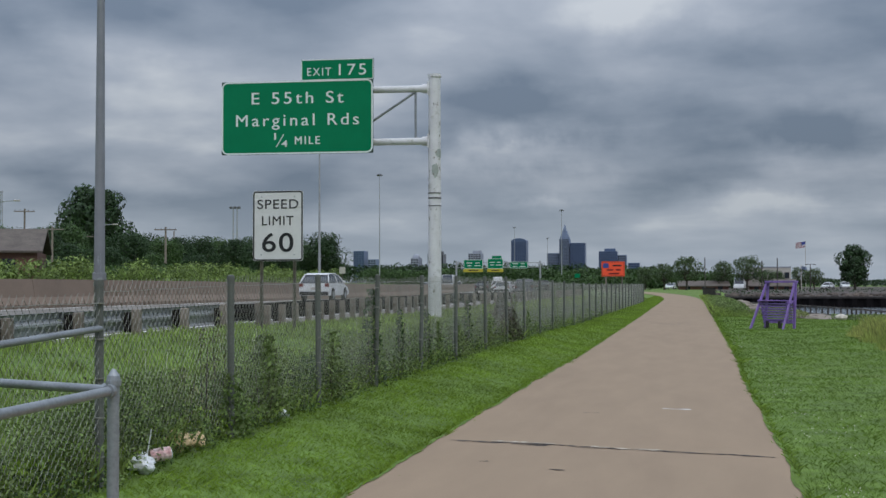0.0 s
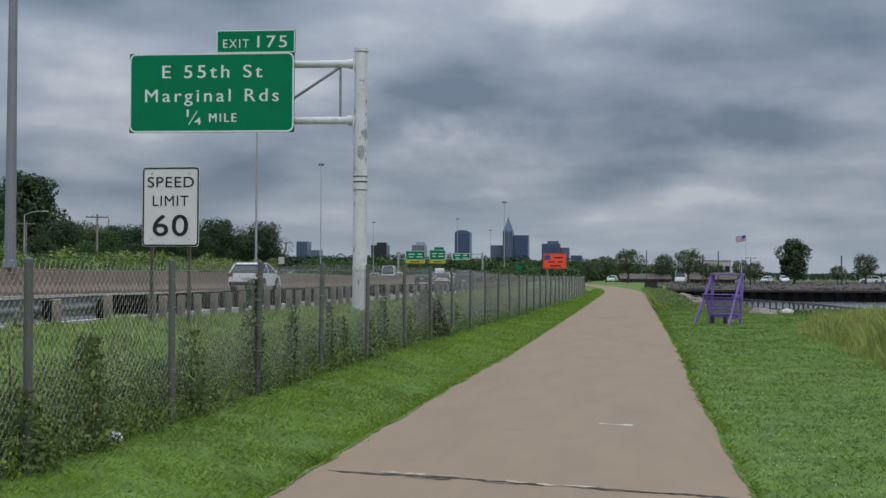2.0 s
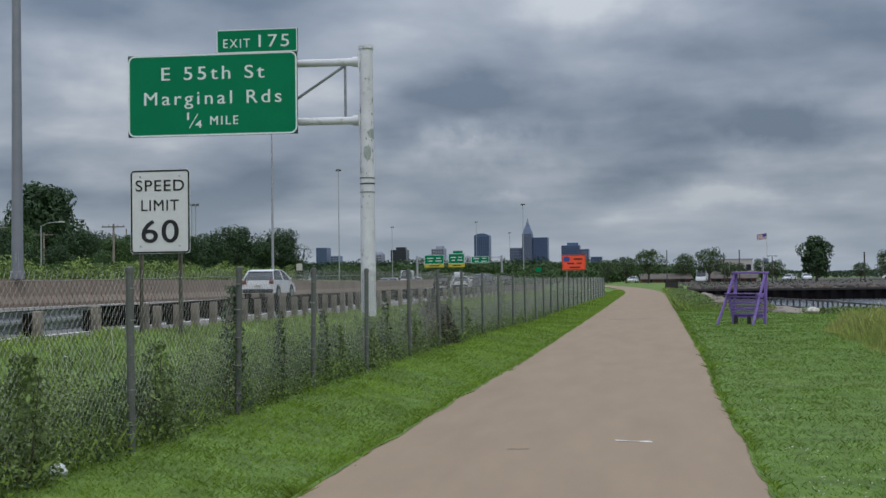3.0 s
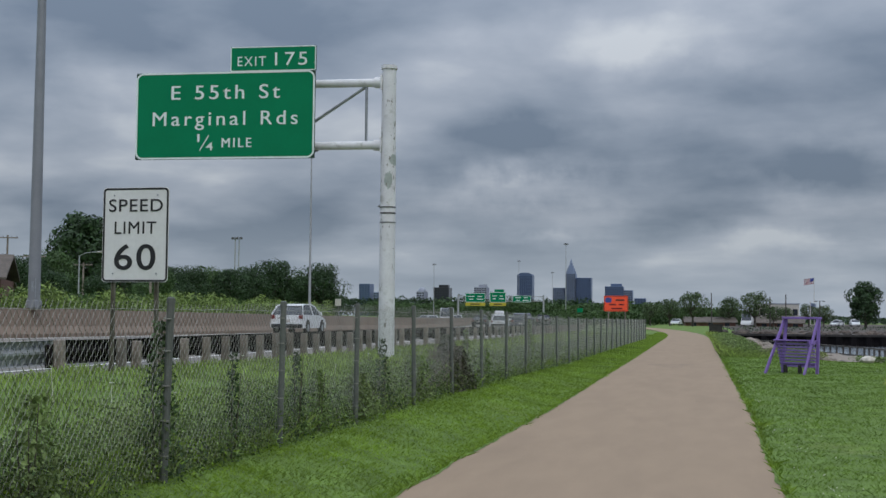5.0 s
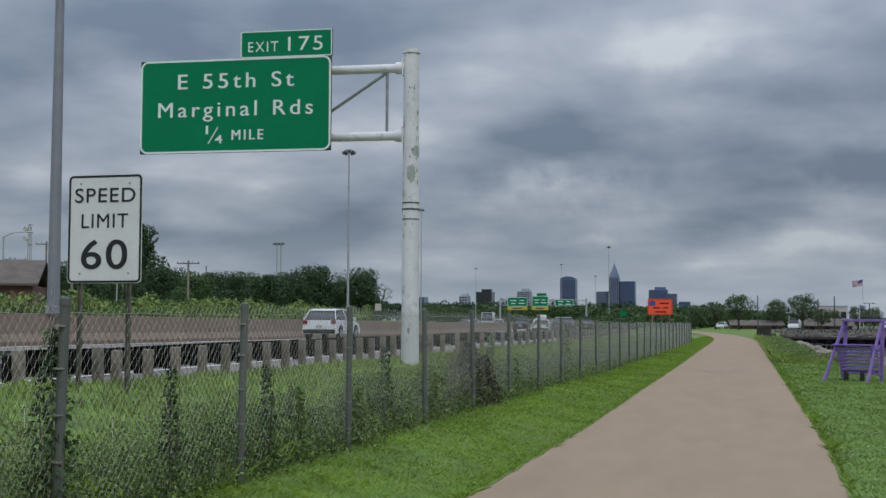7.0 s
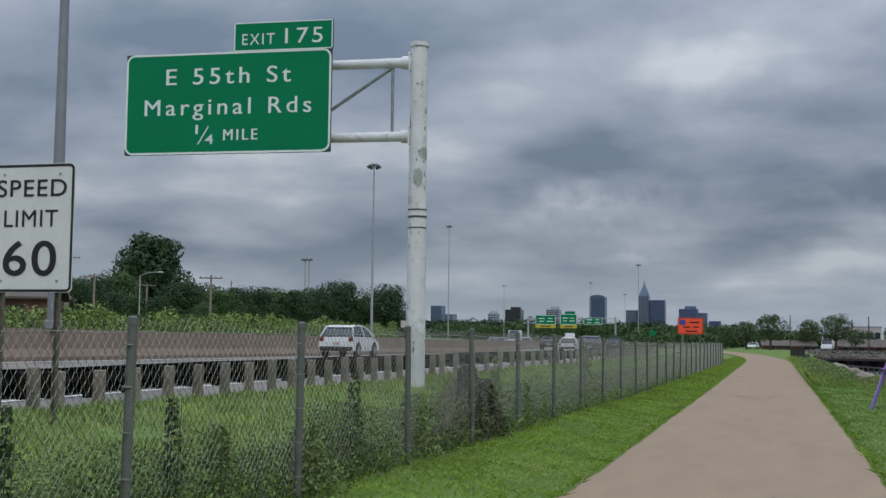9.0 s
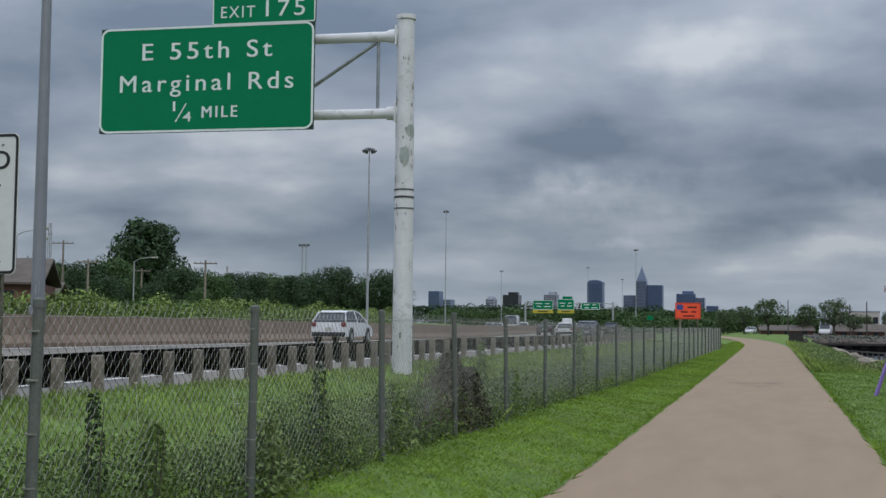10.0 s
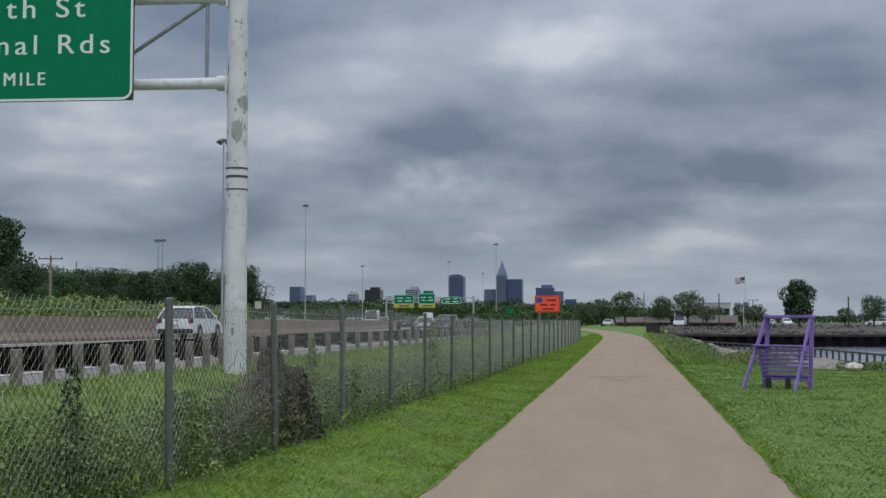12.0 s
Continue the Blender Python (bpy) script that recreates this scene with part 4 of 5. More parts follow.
# ---- skyline ----
def tower(name, label, x0, x1, top, y, material, deep=60, crown=None, setback=None, floors=18, bays=6):
    s = thing(name, label, "skyscraper", ((x0 + x1) / 2, y, 0), group="city skyline")
    w = x1 - x0
    bm = bmesh.new()
    body_top = top
    box(bm, (0, 0, body_top / 2 - 5), (w, deep, body_top + 10), None, 0.5)
    body = part("wall", bm, material, s)
    # window bands stand 0.4 m proud of the wall
    step = body_top / (floors + 1)
    bw = w / bays
    for i in range(floors):
        z = body_top - step * (i + 0.8)
        if z < body_top * 0.25:
            continue
        bm = bmesh.new()
        for k in range(bays):
            box(bm, (-w / 2 + bw * (k + 0.5), -deep / 2 - 0.3, z), (bw * 0.72, 0.6, step * 0.5))
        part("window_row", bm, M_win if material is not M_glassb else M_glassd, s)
    if crown:
        crown(s, w, deep, top, material)
    return s


def crown_spire(s, w, deep, top, m):
    bm = bmesh.new()
    z = top
    for k, (f, h) in enumerate(((0.86, 9), (0.68, 10), (0.48, 10), (0.28, 10))):
        box(bm, (0, 0, z + h / 2), (w * f, deep * f, h), None, 0.5)
        z += h
    part("stepped_crown", bm, m, s)
    part("spire", btube((0, 0, z), (0, 0, z + 16), w * 0.12, 0.3, n=4), m, s)


def crown_curve(s, w, deep, top, m):
    bm = bmesh.new()
    n = 10
    prof = [(w / 2 * math.cos(math.pi * k / n), 11 * math.sin(math.pi * k / n)) for k in range(n + 1)]
    extrude_profile(bm, prof, [(0, -deep / 2, top), (0, deep / 2, top)])
    part("curved_roof", bm, m, s)


def crown_dome(s, w, deep, top, m):
    bm = bmesh.new()
    bmesh.ops.create_uvsphere(bm, u_segments=14, v_segments=8, radius=w / 2, matrix=Matrix.Translation((0, 0, top)))
    part("dome", bm, m, s)


def crown_plant(s, w, deep, top, m):
    part("plant_room", bbox((w * 0.1, 0, top + 5), (w * 0.6, deep * 0.5, 10), None, 0.4), m, s)


# tower glazing, its colour blued for distance haze like the facades
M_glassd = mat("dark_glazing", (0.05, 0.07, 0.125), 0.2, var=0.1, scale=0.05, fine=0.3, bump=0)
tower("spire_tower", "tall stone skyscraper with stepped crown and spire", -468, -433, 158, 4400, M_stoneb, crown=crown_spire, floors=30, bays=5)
tower("glass_tower", "dark glass office tower tinted blue for distance haze", -431, -377, 143, 4410, M_glassb, floors=26, bays=8)
tower("low_office_block", "pale haze-blue office block beside the spire tower", -515, -470, 107, 4420, M_stoneb, floors=18, bays=7)
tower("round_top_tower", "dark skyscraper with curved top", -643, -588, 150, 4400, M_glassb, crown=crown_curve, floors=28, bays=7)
tower("wide_office_block", "broad haze-blue office block in the skyline", -327, -262, 112, 4400, M_glassb, crown=crown_plant, floors=18, bays=8)
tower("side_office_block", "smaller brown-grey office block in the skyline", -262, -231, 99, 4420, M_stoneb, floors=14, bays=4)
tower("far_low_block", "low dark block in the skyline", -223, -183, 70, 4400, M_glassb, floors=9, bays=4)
tower("isolated_tower", "lone haze-blue glass tower apart from skyline", -1236, -1195, 119, 4400, M_glassb, floors=16, bays=4)
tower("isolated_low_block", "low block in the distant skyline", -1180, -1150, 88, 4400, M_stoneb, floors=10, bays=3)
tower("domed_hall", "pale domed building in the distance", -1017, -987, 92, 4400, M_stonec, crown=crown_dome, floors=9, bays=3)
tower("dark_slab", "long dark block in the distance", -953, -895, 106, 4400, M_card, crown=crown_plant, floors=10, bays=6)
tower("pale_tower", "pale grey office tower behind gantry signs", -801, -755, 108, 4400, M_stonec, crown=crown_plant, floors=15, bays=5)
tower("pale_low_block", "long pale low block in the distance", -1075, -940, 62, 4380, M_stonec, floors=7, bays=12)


# ---- leaves, trees and hedges ----
def leaf_cards(centres, sizes, rs, squash=0.9, outward=None):
    """Random leaf cards: each a bent quad of two triangles round its centre."""
    n = len(centres)
    nrm = rs.normal(size=(n, 3))
    if outward is None:
        nrm[:, 2] = np.abs(nrm[:, 2]) * squash + 0.15
    else:
        nrm = nrm * 0.30 + outward
    nrm /= np.linalg.norm(nrm, axis=1)[:, None]
    t = np.cross(nrm, rs.normal(size=(n, 3)))
    t /= np.linalg.norm(t, axis=1)[:, None]
    b = np.cross(nrm, t)
    s = sizes[:, None]
    v = np.stack([centres - t * s, centres - b * s * 0.55 + nrm * s * 0.12, centres + t * s, centres + b * s * 0.55 + nrm * s * 0.12], axis=1).reshape(-1, 3)
    i = np.arange(n)[:, None] * 4
    return v, np.hstack([i, i + 1, i + 2, i + 3])


def tree_parts(seed, height, width, trunk_h, lobes, cards, leaf, material, name, label, open_crown=False):
    rs = np.random.default_rng(seed)
    rr = random.Random(seed)
    s = thing(name, label, "tree")
    bm = bmesh.new()
    r = height * 0.022 + 0.05
    tube(bm, (0, 0, -0.3), (0.05, 0, trunk_h), r * 1.25, r * 0.9, n=8)
    cs, rad = [], []
    for k in range(lobes):
        a = 2 * math.pi * (k * 0.381966 + rr.uniform(-0.05, 0.05))
        hz = (k + 0.5) / lobes
        z = trunk_h * 0.85 + (height - trunk_h * 0.85) * (0.12 + 0.80 * hz)
        prof = math.sin(math.pi * min(0.18 + 0.74 * hz, 1)) ** 0.7
        d = width / 2 * prof * rr.uniform(0.35, 0.78)
        c = np.array((d * math.cos(a), d * math.sin(a), z))
        cs.append(c)
        rad.append(width * rr.uniform(0.12, 0.23) * (0.75 if open_crown else 1.0))
        mid = Vector((c[0] * 0.4, c[1] * 0.4, trunk_h + (z - trunk_h) * 0.45))
        tube(bm, (0.03, 0, trunk_h * rr.uniform(0.75, 1.0)), mid, r * 0.5, r * 0.32, n=6)
        tube(bm, mid, Vector(c), r * 0.32, r * 0.1, n=5)
    part("trunk", bm, M_bark, s)
    per = cards // lobes
    pts, sz, away = [], [], []
    for c, q in zip(cs, rad):
        d = rs.normal(size=(per, 3))
        d /= np.linalg.norm(d, axis=1)[:, None]
        rr2 = q * (0.55 + 0.60 * rs.random(per) ** 0.6)
        p = c + d * rr2[:, None] * np.array((1.0, 1.0, 0.78))
        pts.append(p)
        away.append(d)
        sz.append(leaf * (0.6 + 0.8 * rs.random(per)))
    v, f = leaf_cards(np.vstack(pts), np.hstack(sz), rs, outward=np.vstack(away))
    crown = raw("crown", v, f, material)
    crown.parent = s
    return s


def plant(src, x, y, scale=1.0, turn=0.0, z=None, stretch=1.0):
    own = src.scale
    return copy_thing(src, pose(x, y, ground_z(x, y) if z is None else z, 0, 0, turn) @ Matrix.Diagonal((scale / own[0], scale / own[1], scale * stretch / own[2], 1)))


big = tree_parts(3, 9.6, 7.2, 2.0, 34, 9000, 0.20, M_leafA, "broadleaf_tree", "tall dark green broadleaf tree beyond highway")
big.matrix_basis = pose(-105.6, 200.0, 0.6) @ Matrix.Diagonal((1.95, 1.95, 1.9, 1))
M_leafB2 = mat("mid_green_leaves", (0.054, 0.104, 0.027), 0.7, var=0.25, scale=0.7, fine=3, bump=0, island=0.45, trans=0.15)
labs = ("dense dark green tree at woodland edge", "rounded dark green tree behind the hedge", "mid-green bushy tree behind the hedge")
wood = []
# bearing and distance from the path's middle, and the crown's scale
spots = [(-17.7, 233, 1.36), (-19.9, 229, 1.42), (-18.8, 248, 1.15), (-21.0, 222, 1.12), (-21.9, 212, 1.04), (-22.8, 218, 1.06), (-23.7, 204, 1.0), (-24.6, 208, 1.06), (-25.4, 196, 0.95), (-26.3, 200, 1.08), (-27.0, 188, 1.02),
         (-29.9, 192, 1.22), (-30.8, 186, 1.10), (-31.9, 178, 1.02), (-33.0, 172, 1.05), (-34.2, 166, 0.95), (-35.4, 170, 1.10), (-36.8, 158, 0.92), (-38.2, 160, 1.0), (-24.0, 176, 0.62), (-26.0, 170, 0.60), (-28.0, 165, 0.66), (-30.0, 160, 0.68), (-32.4, 152, 0.62)]
for k, (az, far, sc) in enumerate(spots):
    x, y = 0.3 + far * math.sin(radians(az)), 4.8 + far * math.cos(radians(az))
    if k < 3:
        t = tree_parts(20 + k, 7.0, 8.0, 1.0, 30, 7800, 0.16, M_leafB2 if k == 2 else M_leafA, "broadleaf_tree", labs[k])
        tagged(t, group="woodland edge trees")
        t.matrix_basis = pose(x, y, ground_z(x, y)) @ Matrix.Diagonal((sc, sc, sc, 1))
        wood.append(t)
    else:
        plant(wood[k % 3], x, y, sc, R.uniform(0, 360), None, R.uniform(0.94, 1.06))


def leaf_bank(name, label, category, pts, n, depth, height, leaf, material, seed, kind="stuff"):
    """A hedge or vine bank along a line of ground points."""
    rs = np.random.default_rng(seed)
    P = np.array(pts)
    k = rs.random(n) * (len(P) - 1)
    i = k.astype(int)
    q = P[i] + (P[i + 1] - P[i]) * (k - i)[:, None]
    wob = np.array([0.5 + 0.5 * noise.noise(Vector((a * 0.16, b * 0.16, seed))) + 0.35 * noise.noise(Vector((a * 0.6, b * 0.6, seed + 3))) for a, b in q])
    h = height * (0.55 + 0.6 * wob)
    t = rs.random(n)
    z = np.array([ground_z(a, b) for a, b in q]) + h * t ** 0.6
    half = depth / 2 * np.sqrt(np.clip(1.05 - t ** 2, 0.02, 1))
    x = q[:, 0] + rs.uniform(-1, 1, n) * half
    y = q[:, 1] + rs.uniform(-1, 1, n) * depth * 0.3
    v, f = leaf_cards(np.stack([x, y, z], 1), leaf * (0.6 + 0.8 * rs.random(n)), rs)
    ob = raw(name, v, f, material)
    return tagged(ob, label, category, kind=kind)


def lump_bank(name, label, category, pts, lumps, depth, height, radius, n, leaf, material, seed):
    """A bank of leafy lumps of uneven size along a line of ground points."""
    rs = np.random.default_rng(seed)
    P = np.array(pts)
    k = rs.random(lumps) * (len(P) - 1)
    i = k.astype(int)
    q = P[i] + (P[i + 1] - P[i]) * (k - i)[:, None] + rs.uniform(-0.5, 0.5, (lumps, 2)) * depth
    rad = radius * rs.uniform(0.5, 1.25, lumps)
    swell = np.array([1 + 0.5 * noise.noise(Vector((a * 0.12, b * 0.12, seed))) for a, b in q])
    zc = np.array([ground_z(a, b) for a, b in q]) + np.maximum(height * swell * rs.random(lumps) ** 0.7 - rad, 0.15)
    w = rs.choice(lumps, n, p=rad ** 2 / (rad ** 2).sum())
    d = rs.normal(size=(n, 3))
    d /= np.linalg.norm(d, axis=1)[:, None]
    c = np.column_stack([q, zc])[w] + d * (rad[w] * rs.uniform(0.75, 1.12, n))[:, None]
    v, f = leaf_cards(c, leaf * (0.6 + 0.8 * rs.random(n)), rs, outward=d)
    return tagged(raw(name, v, f, material), label, category, kind="stuff")


leaf_bank("woodland_mass", "dense dark woodland behind the roadside trees", "woods", [(-128, 178), (-112, 200), (-100, 208), (-88, 218), (-80, 232), (-73, 240)], 36000, 10, 5.2, 0.30, M_leafA, 48)
hedge_pts = [(-45.0 + bend(y) * 0.8, y) for y in np.arange(40, 170, 5.0)]
lump_bank("vine_hedge", "bright green vine-covered bank along far roadside", "hedge", hedge_pts, 460, 3.4, 3.0, 1.05, 66000, 0.13, M_vine, 41)
leaf_bank("roadside_scrub", "darker scrub behind the vine bank", "scrub", [(-49.5 + bend(y) * 0.8, y) for y in np.arange(45, 185, 5.0)], 15000, 4.0, 2.3, 0.2, M_leafB2, 42)
# woods near the vanishing point and behind the path's end
leaf_bank("far_woods", "dark green far woods along the horizon", "woods", [(-150 + 8.2 * k, 560 - 6.0 * k) for k in range(0, 18)], 26000, 18, 7.5, 0.5, M_leafB2, 43)
leaf_bank("far_woods", "distant woods behind the path's bend", "woods", [(-34 + 3.0 * k, 330 - 3.0 * k) for k in range(0, 16)], 16000, 12, 3.8, 0.36, M_leafB2, 44)
leaf_bank("far_woods", "low far woods across the basin", "woods", [(10 + 12 * k, 420.0) for k in range(0, 12)], 11000, 16, 2.6, 0.36, M_leafA, 45)
leaf_bank("marina_shrubs", "low scrub around the marina lot", "shrub", [(4, 150), (12, 170), (20, 180), (34, 195), (60, 210)], 1100, 5, 0.7, 0.12, M_leafA, 45)
leaf_bank("far_woods", "low far woods behind the highway", "woods", [(-420 + 18 * k, 900.0) for k in range(0, 20)], 14000, 26, 16.0, 1.1, M_leafA, 46)
leaf_bank("roadside_hedge", "dark hedge beyond the fence's end", "hedge", [(-22 + 1.2 * k, 175.0 + 2 * k) for k in range(0, 7)], 6000, 3, 2.2, 0.16, M_leafB2, 47)


M_leafL = mat("lakeside_leaves", (0.075, 0.115, 0.045), 0.7, var=0.25, scale=0.7, fine=3, bump=0, island=0.45, trans=0.2)
# lakeside trees with open crowns
lake = []
for k, (x, y, sc, tn) in enumerate(((-0.7, 240, 1.0, 0), (10.8, 240, 1.0, 50), (30.2, 236, 1.22, 90), (43.5, 238, 0.86, 130), (-5.2, 250, 0.82, 200), (6.6, 262, 0.9, 260), (22.5, 262, 0.72, 310), (25.0, 258, 0.66, 20), (14.8, 250, 0.62, 75), (-9.5, 262, 0.72, 140), (36.8, 228, 0.52, 10), (18.5, 268, 0.6, 90))):
    if k < 3:
        t = tree_parts(60 + k, 6.5 if k < 2 else 6.9, 7.6 if k < 2 else 5.4, 2.0 if k < 2 else 1.1, 22 if k < 2 else 26, 2600 if k < 2 else 6000, 0.17, M_leafL if k < 2 else M_leafA, "lakeside_tree", ("open-crowned green tree by the marina", "spreading green tree by the marina", "dense tall dark green tree by the marina")[k], k < 2)
        tagged(t, group="lakeside trees")
        t.matrix_basis = pose(x, y, ground_z(x, y)) @ Matrix.Diagonal((sc, sc, sc, 1))
        lake.append(t)
    else:
        plant(lake[k % 2], x, y, sc, tn)


# ---- grass ----
def blades(name, label, category, n, area, zone, h, w, material, seed, lean=0.5, clump=0.0):
    """Grass blades over a rectangle, kept where zone(x, y) gives a height factor above 0."""
    rs = np.random.default_rng(seed)
    x0, x1, y0, y1 = area
    x = rs.uniform(x0, x1, n)
    y = y0 + (y1 - y0) * rs.random(n) ** 1.5
    keep, zz, hh = [], [], []
    for a, b in zip(x, y):
        f = zone(a, b)
        if clump:
            f *= max(0.0, 1 + clump * 1.6 * noise.noise(Vector((a * 1.7, b * 1.7, seed))))
        keep.append(f > 0.05)
        hh.append(f)
        zz.append(ground_z(a, b) if f > 0.05 else 0)
    keep = np.array(keep)
    x, y, z, f = x[keep], y[keep], np.array(zz)[keep], np.array(hh)[keep]
    m = len(x)
    ang = rs.uniform(0, 2 * math.pi, m)
    H = h * f * rs.uniform(0.55, 1.25, m)
    # farther blades stand for more grass, so they are wider
    W = w * (0.8 + 0.035 * np.maximum(y - 6, 0)) * rs.uniform(0.7, 1.3, m)
    lx, ly = rs.normal(0, lean, m) * H, rs.normal(0, lean, m) * H
    dx, dy = np.cos(ang) * W, np.sin(ang) * W
    base = np.stack([x, y, z - 0.01], 1)
    v = np.stack([base + np.stack([-dx, -dy, 0 * dx], 1), base + np.stack([dx, dy, 0 * dx], 1),
                  base + np.stack([dx * 0.7 + lx * 0.4, dy * 0.7 + ly * 0.4, H * 0.6], 1), base + np.stack([lx, ly, H], 1)], 1).reshape(-1, 3)
    i = np.arange(m)[:, None] * 4
    ob = raw(name, v, np.hstack([i, i + 1, i + 2, i + 3]), material)
    return tagged(ob, label, category, kind="stuff")


def zone_left(x, y):
    x = x - path_bend(y)
    edge = path_l(y) + 0.02 + ragged(y, 1.5)
    return 1.0 + 0.5 * (x > edge - 0.08) if FENCE_X - 0.1 < x < edge else 0


def zone_right(x, y):
    edge = path_r(y) - 0.02 + ragged(y, 7.5)
    lim = 3.55 + 0.028 * y + 0.25 * noise.noise(Vector((0, y * 0.5, 4))) + 0.4 * max(y - 31, 0)
    return 1.0 + 0.4 * (x < edge + 0.08) if edge < x < max(lim, 3.6) else 0


blades("lawn_grass", "mown bright green lawn verge beside path", "grass", 290000, (-3.3, -1.5, -4.0, 120), zone_left, 0.034, 0.0034, M_lawn, 71, 0.8, 0.25)
blades("lawn_grass", "mown green lawn verge on the lake side", "grass", 300000, (1.1, 9.0, -4.0, 62), zone_right, 0.034, 0.0036, M_lawnlake, 72, 0.8, 0.25)


def zone_edge(x, y):
    a = path_l(y) + path_bend(y) + ragged(y, 1.5)
    b = path_r(y) + path_bend(y) + ragged(y, 7.5)
    d = min(abs(x - a + 0.02), abs(x - b - 0.02))
    return max(0.0, 1 - d / 0.055) * (0.5 + 0.9 * max(0.0, 0.4 + noise.noise(Vector((x > 0, y * 1.7, 6)))))


for k, (a, b) in enumerate(((-1.95, -1.45), (1.0, 1.45))):
    blades("edge_grass", "grass tufts spilling over the path's edge", "grass", 60000, (a, b, -3.0, 45), zone_edge, 0.060, 0.0050, M_lawn, 171 + k, 0.9, 0.3)


def zone_rough(x, y):
    u = x - bend(y)
    if not (RAIL_X + 0.1 < u and x < FENCE_X - 0.02):
        return 0
    near = math.exp(-((x - FENCE_X) / 0.9) ** 2)
    return 0.55 + 0.35 * near


blades("rough_grass", "rough green meadow between fence and guardrail", "grass", 260000, (-9.5, -3.0, -4.0, 95), zone_rough, 0.16, 0.0036, M_rough, 73, 0.32, 0.75)


def zone_tall(x, y):
    lim = 3.5 + 0.028 * y + 0.3 * noise.noise(Vector((0, y * 0.5, 4))) + 0.4 * max(y - 31, 0)
    if x < lim or y > 44:
        return 0
    return min((x - lim) / 0.5 + 0.25, 1.0) * (0.75 + 0.35 * noise.noise(Vector((x * 0.8, y * 0.8, 9))))


blades("tall_grass", "tall yellow-green unmown grass on lake side", "grass", 150000, (3.3, 11.0, -4.0, 45), zone_tall, 0.52, 0.0048, M_dry, 74, 0.22, 0.15)


def zone_bank(x, y):
    if x < PATH_R + 0.05 + path_bend(y) or y < 47:
        return 0
    d = x - PATH_R
    return max(0.0, (1.05 - 0.42 * d)) * (0.7 + 0.6 * noise.noise(Vector((x * 0.7, y * 0.4, 2))))


blades("bank_grass", "coarse green weeds on the bank beside path", "grass", 40000, (1.1, 6.5, 47, 100), zone_bank, 0.46, 0.003, M_rough, 75, 0.4, 0.2)
leaf_bank("bank_shrubs", "leafy weeds on the bank beside path", "shrub", [(2.1, 48), (1.95, 58), (2.0, 66), (1.9, 80)], 20000, 1.5, 0.58, 0.030, M_weed, 76)
leaf_bank("bank_shrubs", "pale green shrubs among shore rocks", "shrub", [(3.4, 47), (4.4, 52), (5.0, 58), (5.6, 68)], 9000, 1.9, 0.42, 0.035, M_paleweed, 77)
leaf_bank("lawn_edge_weeds", "low weeds behind the lawn near the shore", "shrub", [(5.6, 44.5), (6.6, 45), (7.6, 45.4), (8.4, 45.6)], 1500, 0.8, 0.30, 0.045, M_weed, 78)


# weeds in and along the fence
def fence_weeds(name, label, n, material, seed, y0, y1, hmax, spread, leaf, thresh):
    rs = np.random.default_rng(seed)
    y = y0 + (y1 - y0) * rs.random(n) ** 1.35
    w = np.array([noise.noise(Vector((seed, b * 0.75, 0.0))) + 0.6 * noise.noise(Vector((seed + 5, b * 2.3, 0.0))) for b in y])
    k = w > thresh
    y, w = y[k], w[k]
    m = len(y)
    h = hmax * np.clip(0.25 + (w - thresh) * 1.3, 0.15, 1.0)
    t = rs.random(m)
    x = FENCE_X - 0.12 + rs.normal(0, spread, m) * (1 - 0.6 * t) - spread * 0.55
    x = np.where(x > FENCE_X + 0.10, 2 * (FENCE_X + 0.02) - x, x)
    z = np.array([ground_z(a, b) for a, b in zip(x, y)]) + h * t ** 0.9
    v, f = leaf_cards(np.stack([x, y, z], 1), leaf * (0.6 + 0.9 * rs.random(m)) * (1 + 0.012 * np.maximum(y - 8, 0)), rs)
    return tagged(raw(name, v, f, material), label, "weeds", kind="stuff")


fence_weeds("fence_weeds", "leafy green weeds growing along the fence", 180000, M_weed, 81, 0.0, 60, 0.58, 0.22, 0.0125, -0.42)
fence_weeds("meadow_weeds", "mixed leafy weeds in the rough meadow", 70000, M_weed, 86, 2.0, 40, 0.46, 0.75, 0.013, -0.05)
fence_weeds("meadow_weeds", "dark patches of weeds in the meadow", 50000, M_weeddark, 87, 2.0, 36, 0.40, 0.55, 0.012, 0.04)
fence_weeds("fence_weeds", "dark weeds tangled in the fence base", 60000, M_weeddark, 82, 0.0, 50, 0.46, 0.16, 0.012, -0.12)
fence_weeds("fence_weeds", "low green growth at the foot of the fence", 46000, M_lawn, 83, 0.0, 80, 0.24, 0.15, 0.015, -0.6)


def climber(y, h, r, n, material, seed, name="climbing_weed", label="dark leafy weed climbing the fence", dx=0.0):
    rs = np.random.default_rng(seed)
    n = int(n * 1.7)
    x = FENCE_X - 0.08 + dx
    s = thing(name, label, "weed", (x, y, ground_z(x, y)), group="climbing weeds")
    bm = bmesh.new()
    for k in range(3):
        a = rs.normal(0, r * 0.4, 2)
        tube(bm, (a[0] * 0.3, a[1] * 0.3, -0.03), (a[0], a[1], h * rs.uniform(0.7, 1.0)), 0.006, 0.002, n=5)
    part("stem", bm, M_bark, s)
    t = rs.random(n)
    rad = r * (1.1 - 0.75 * t) * rs.random(n) ** 0.5
    a = rs.uniform(0, 2 * math.pi, n)
    v, f = leaf_cards(np.stack([rad * np.cos(a), rad * np.sin(a), h * t], 1), 0.020 * (0.6 + 0.9 * rs.random(n)), rs)
    o = raw("foliage", v, f, material)
    o.parent = s


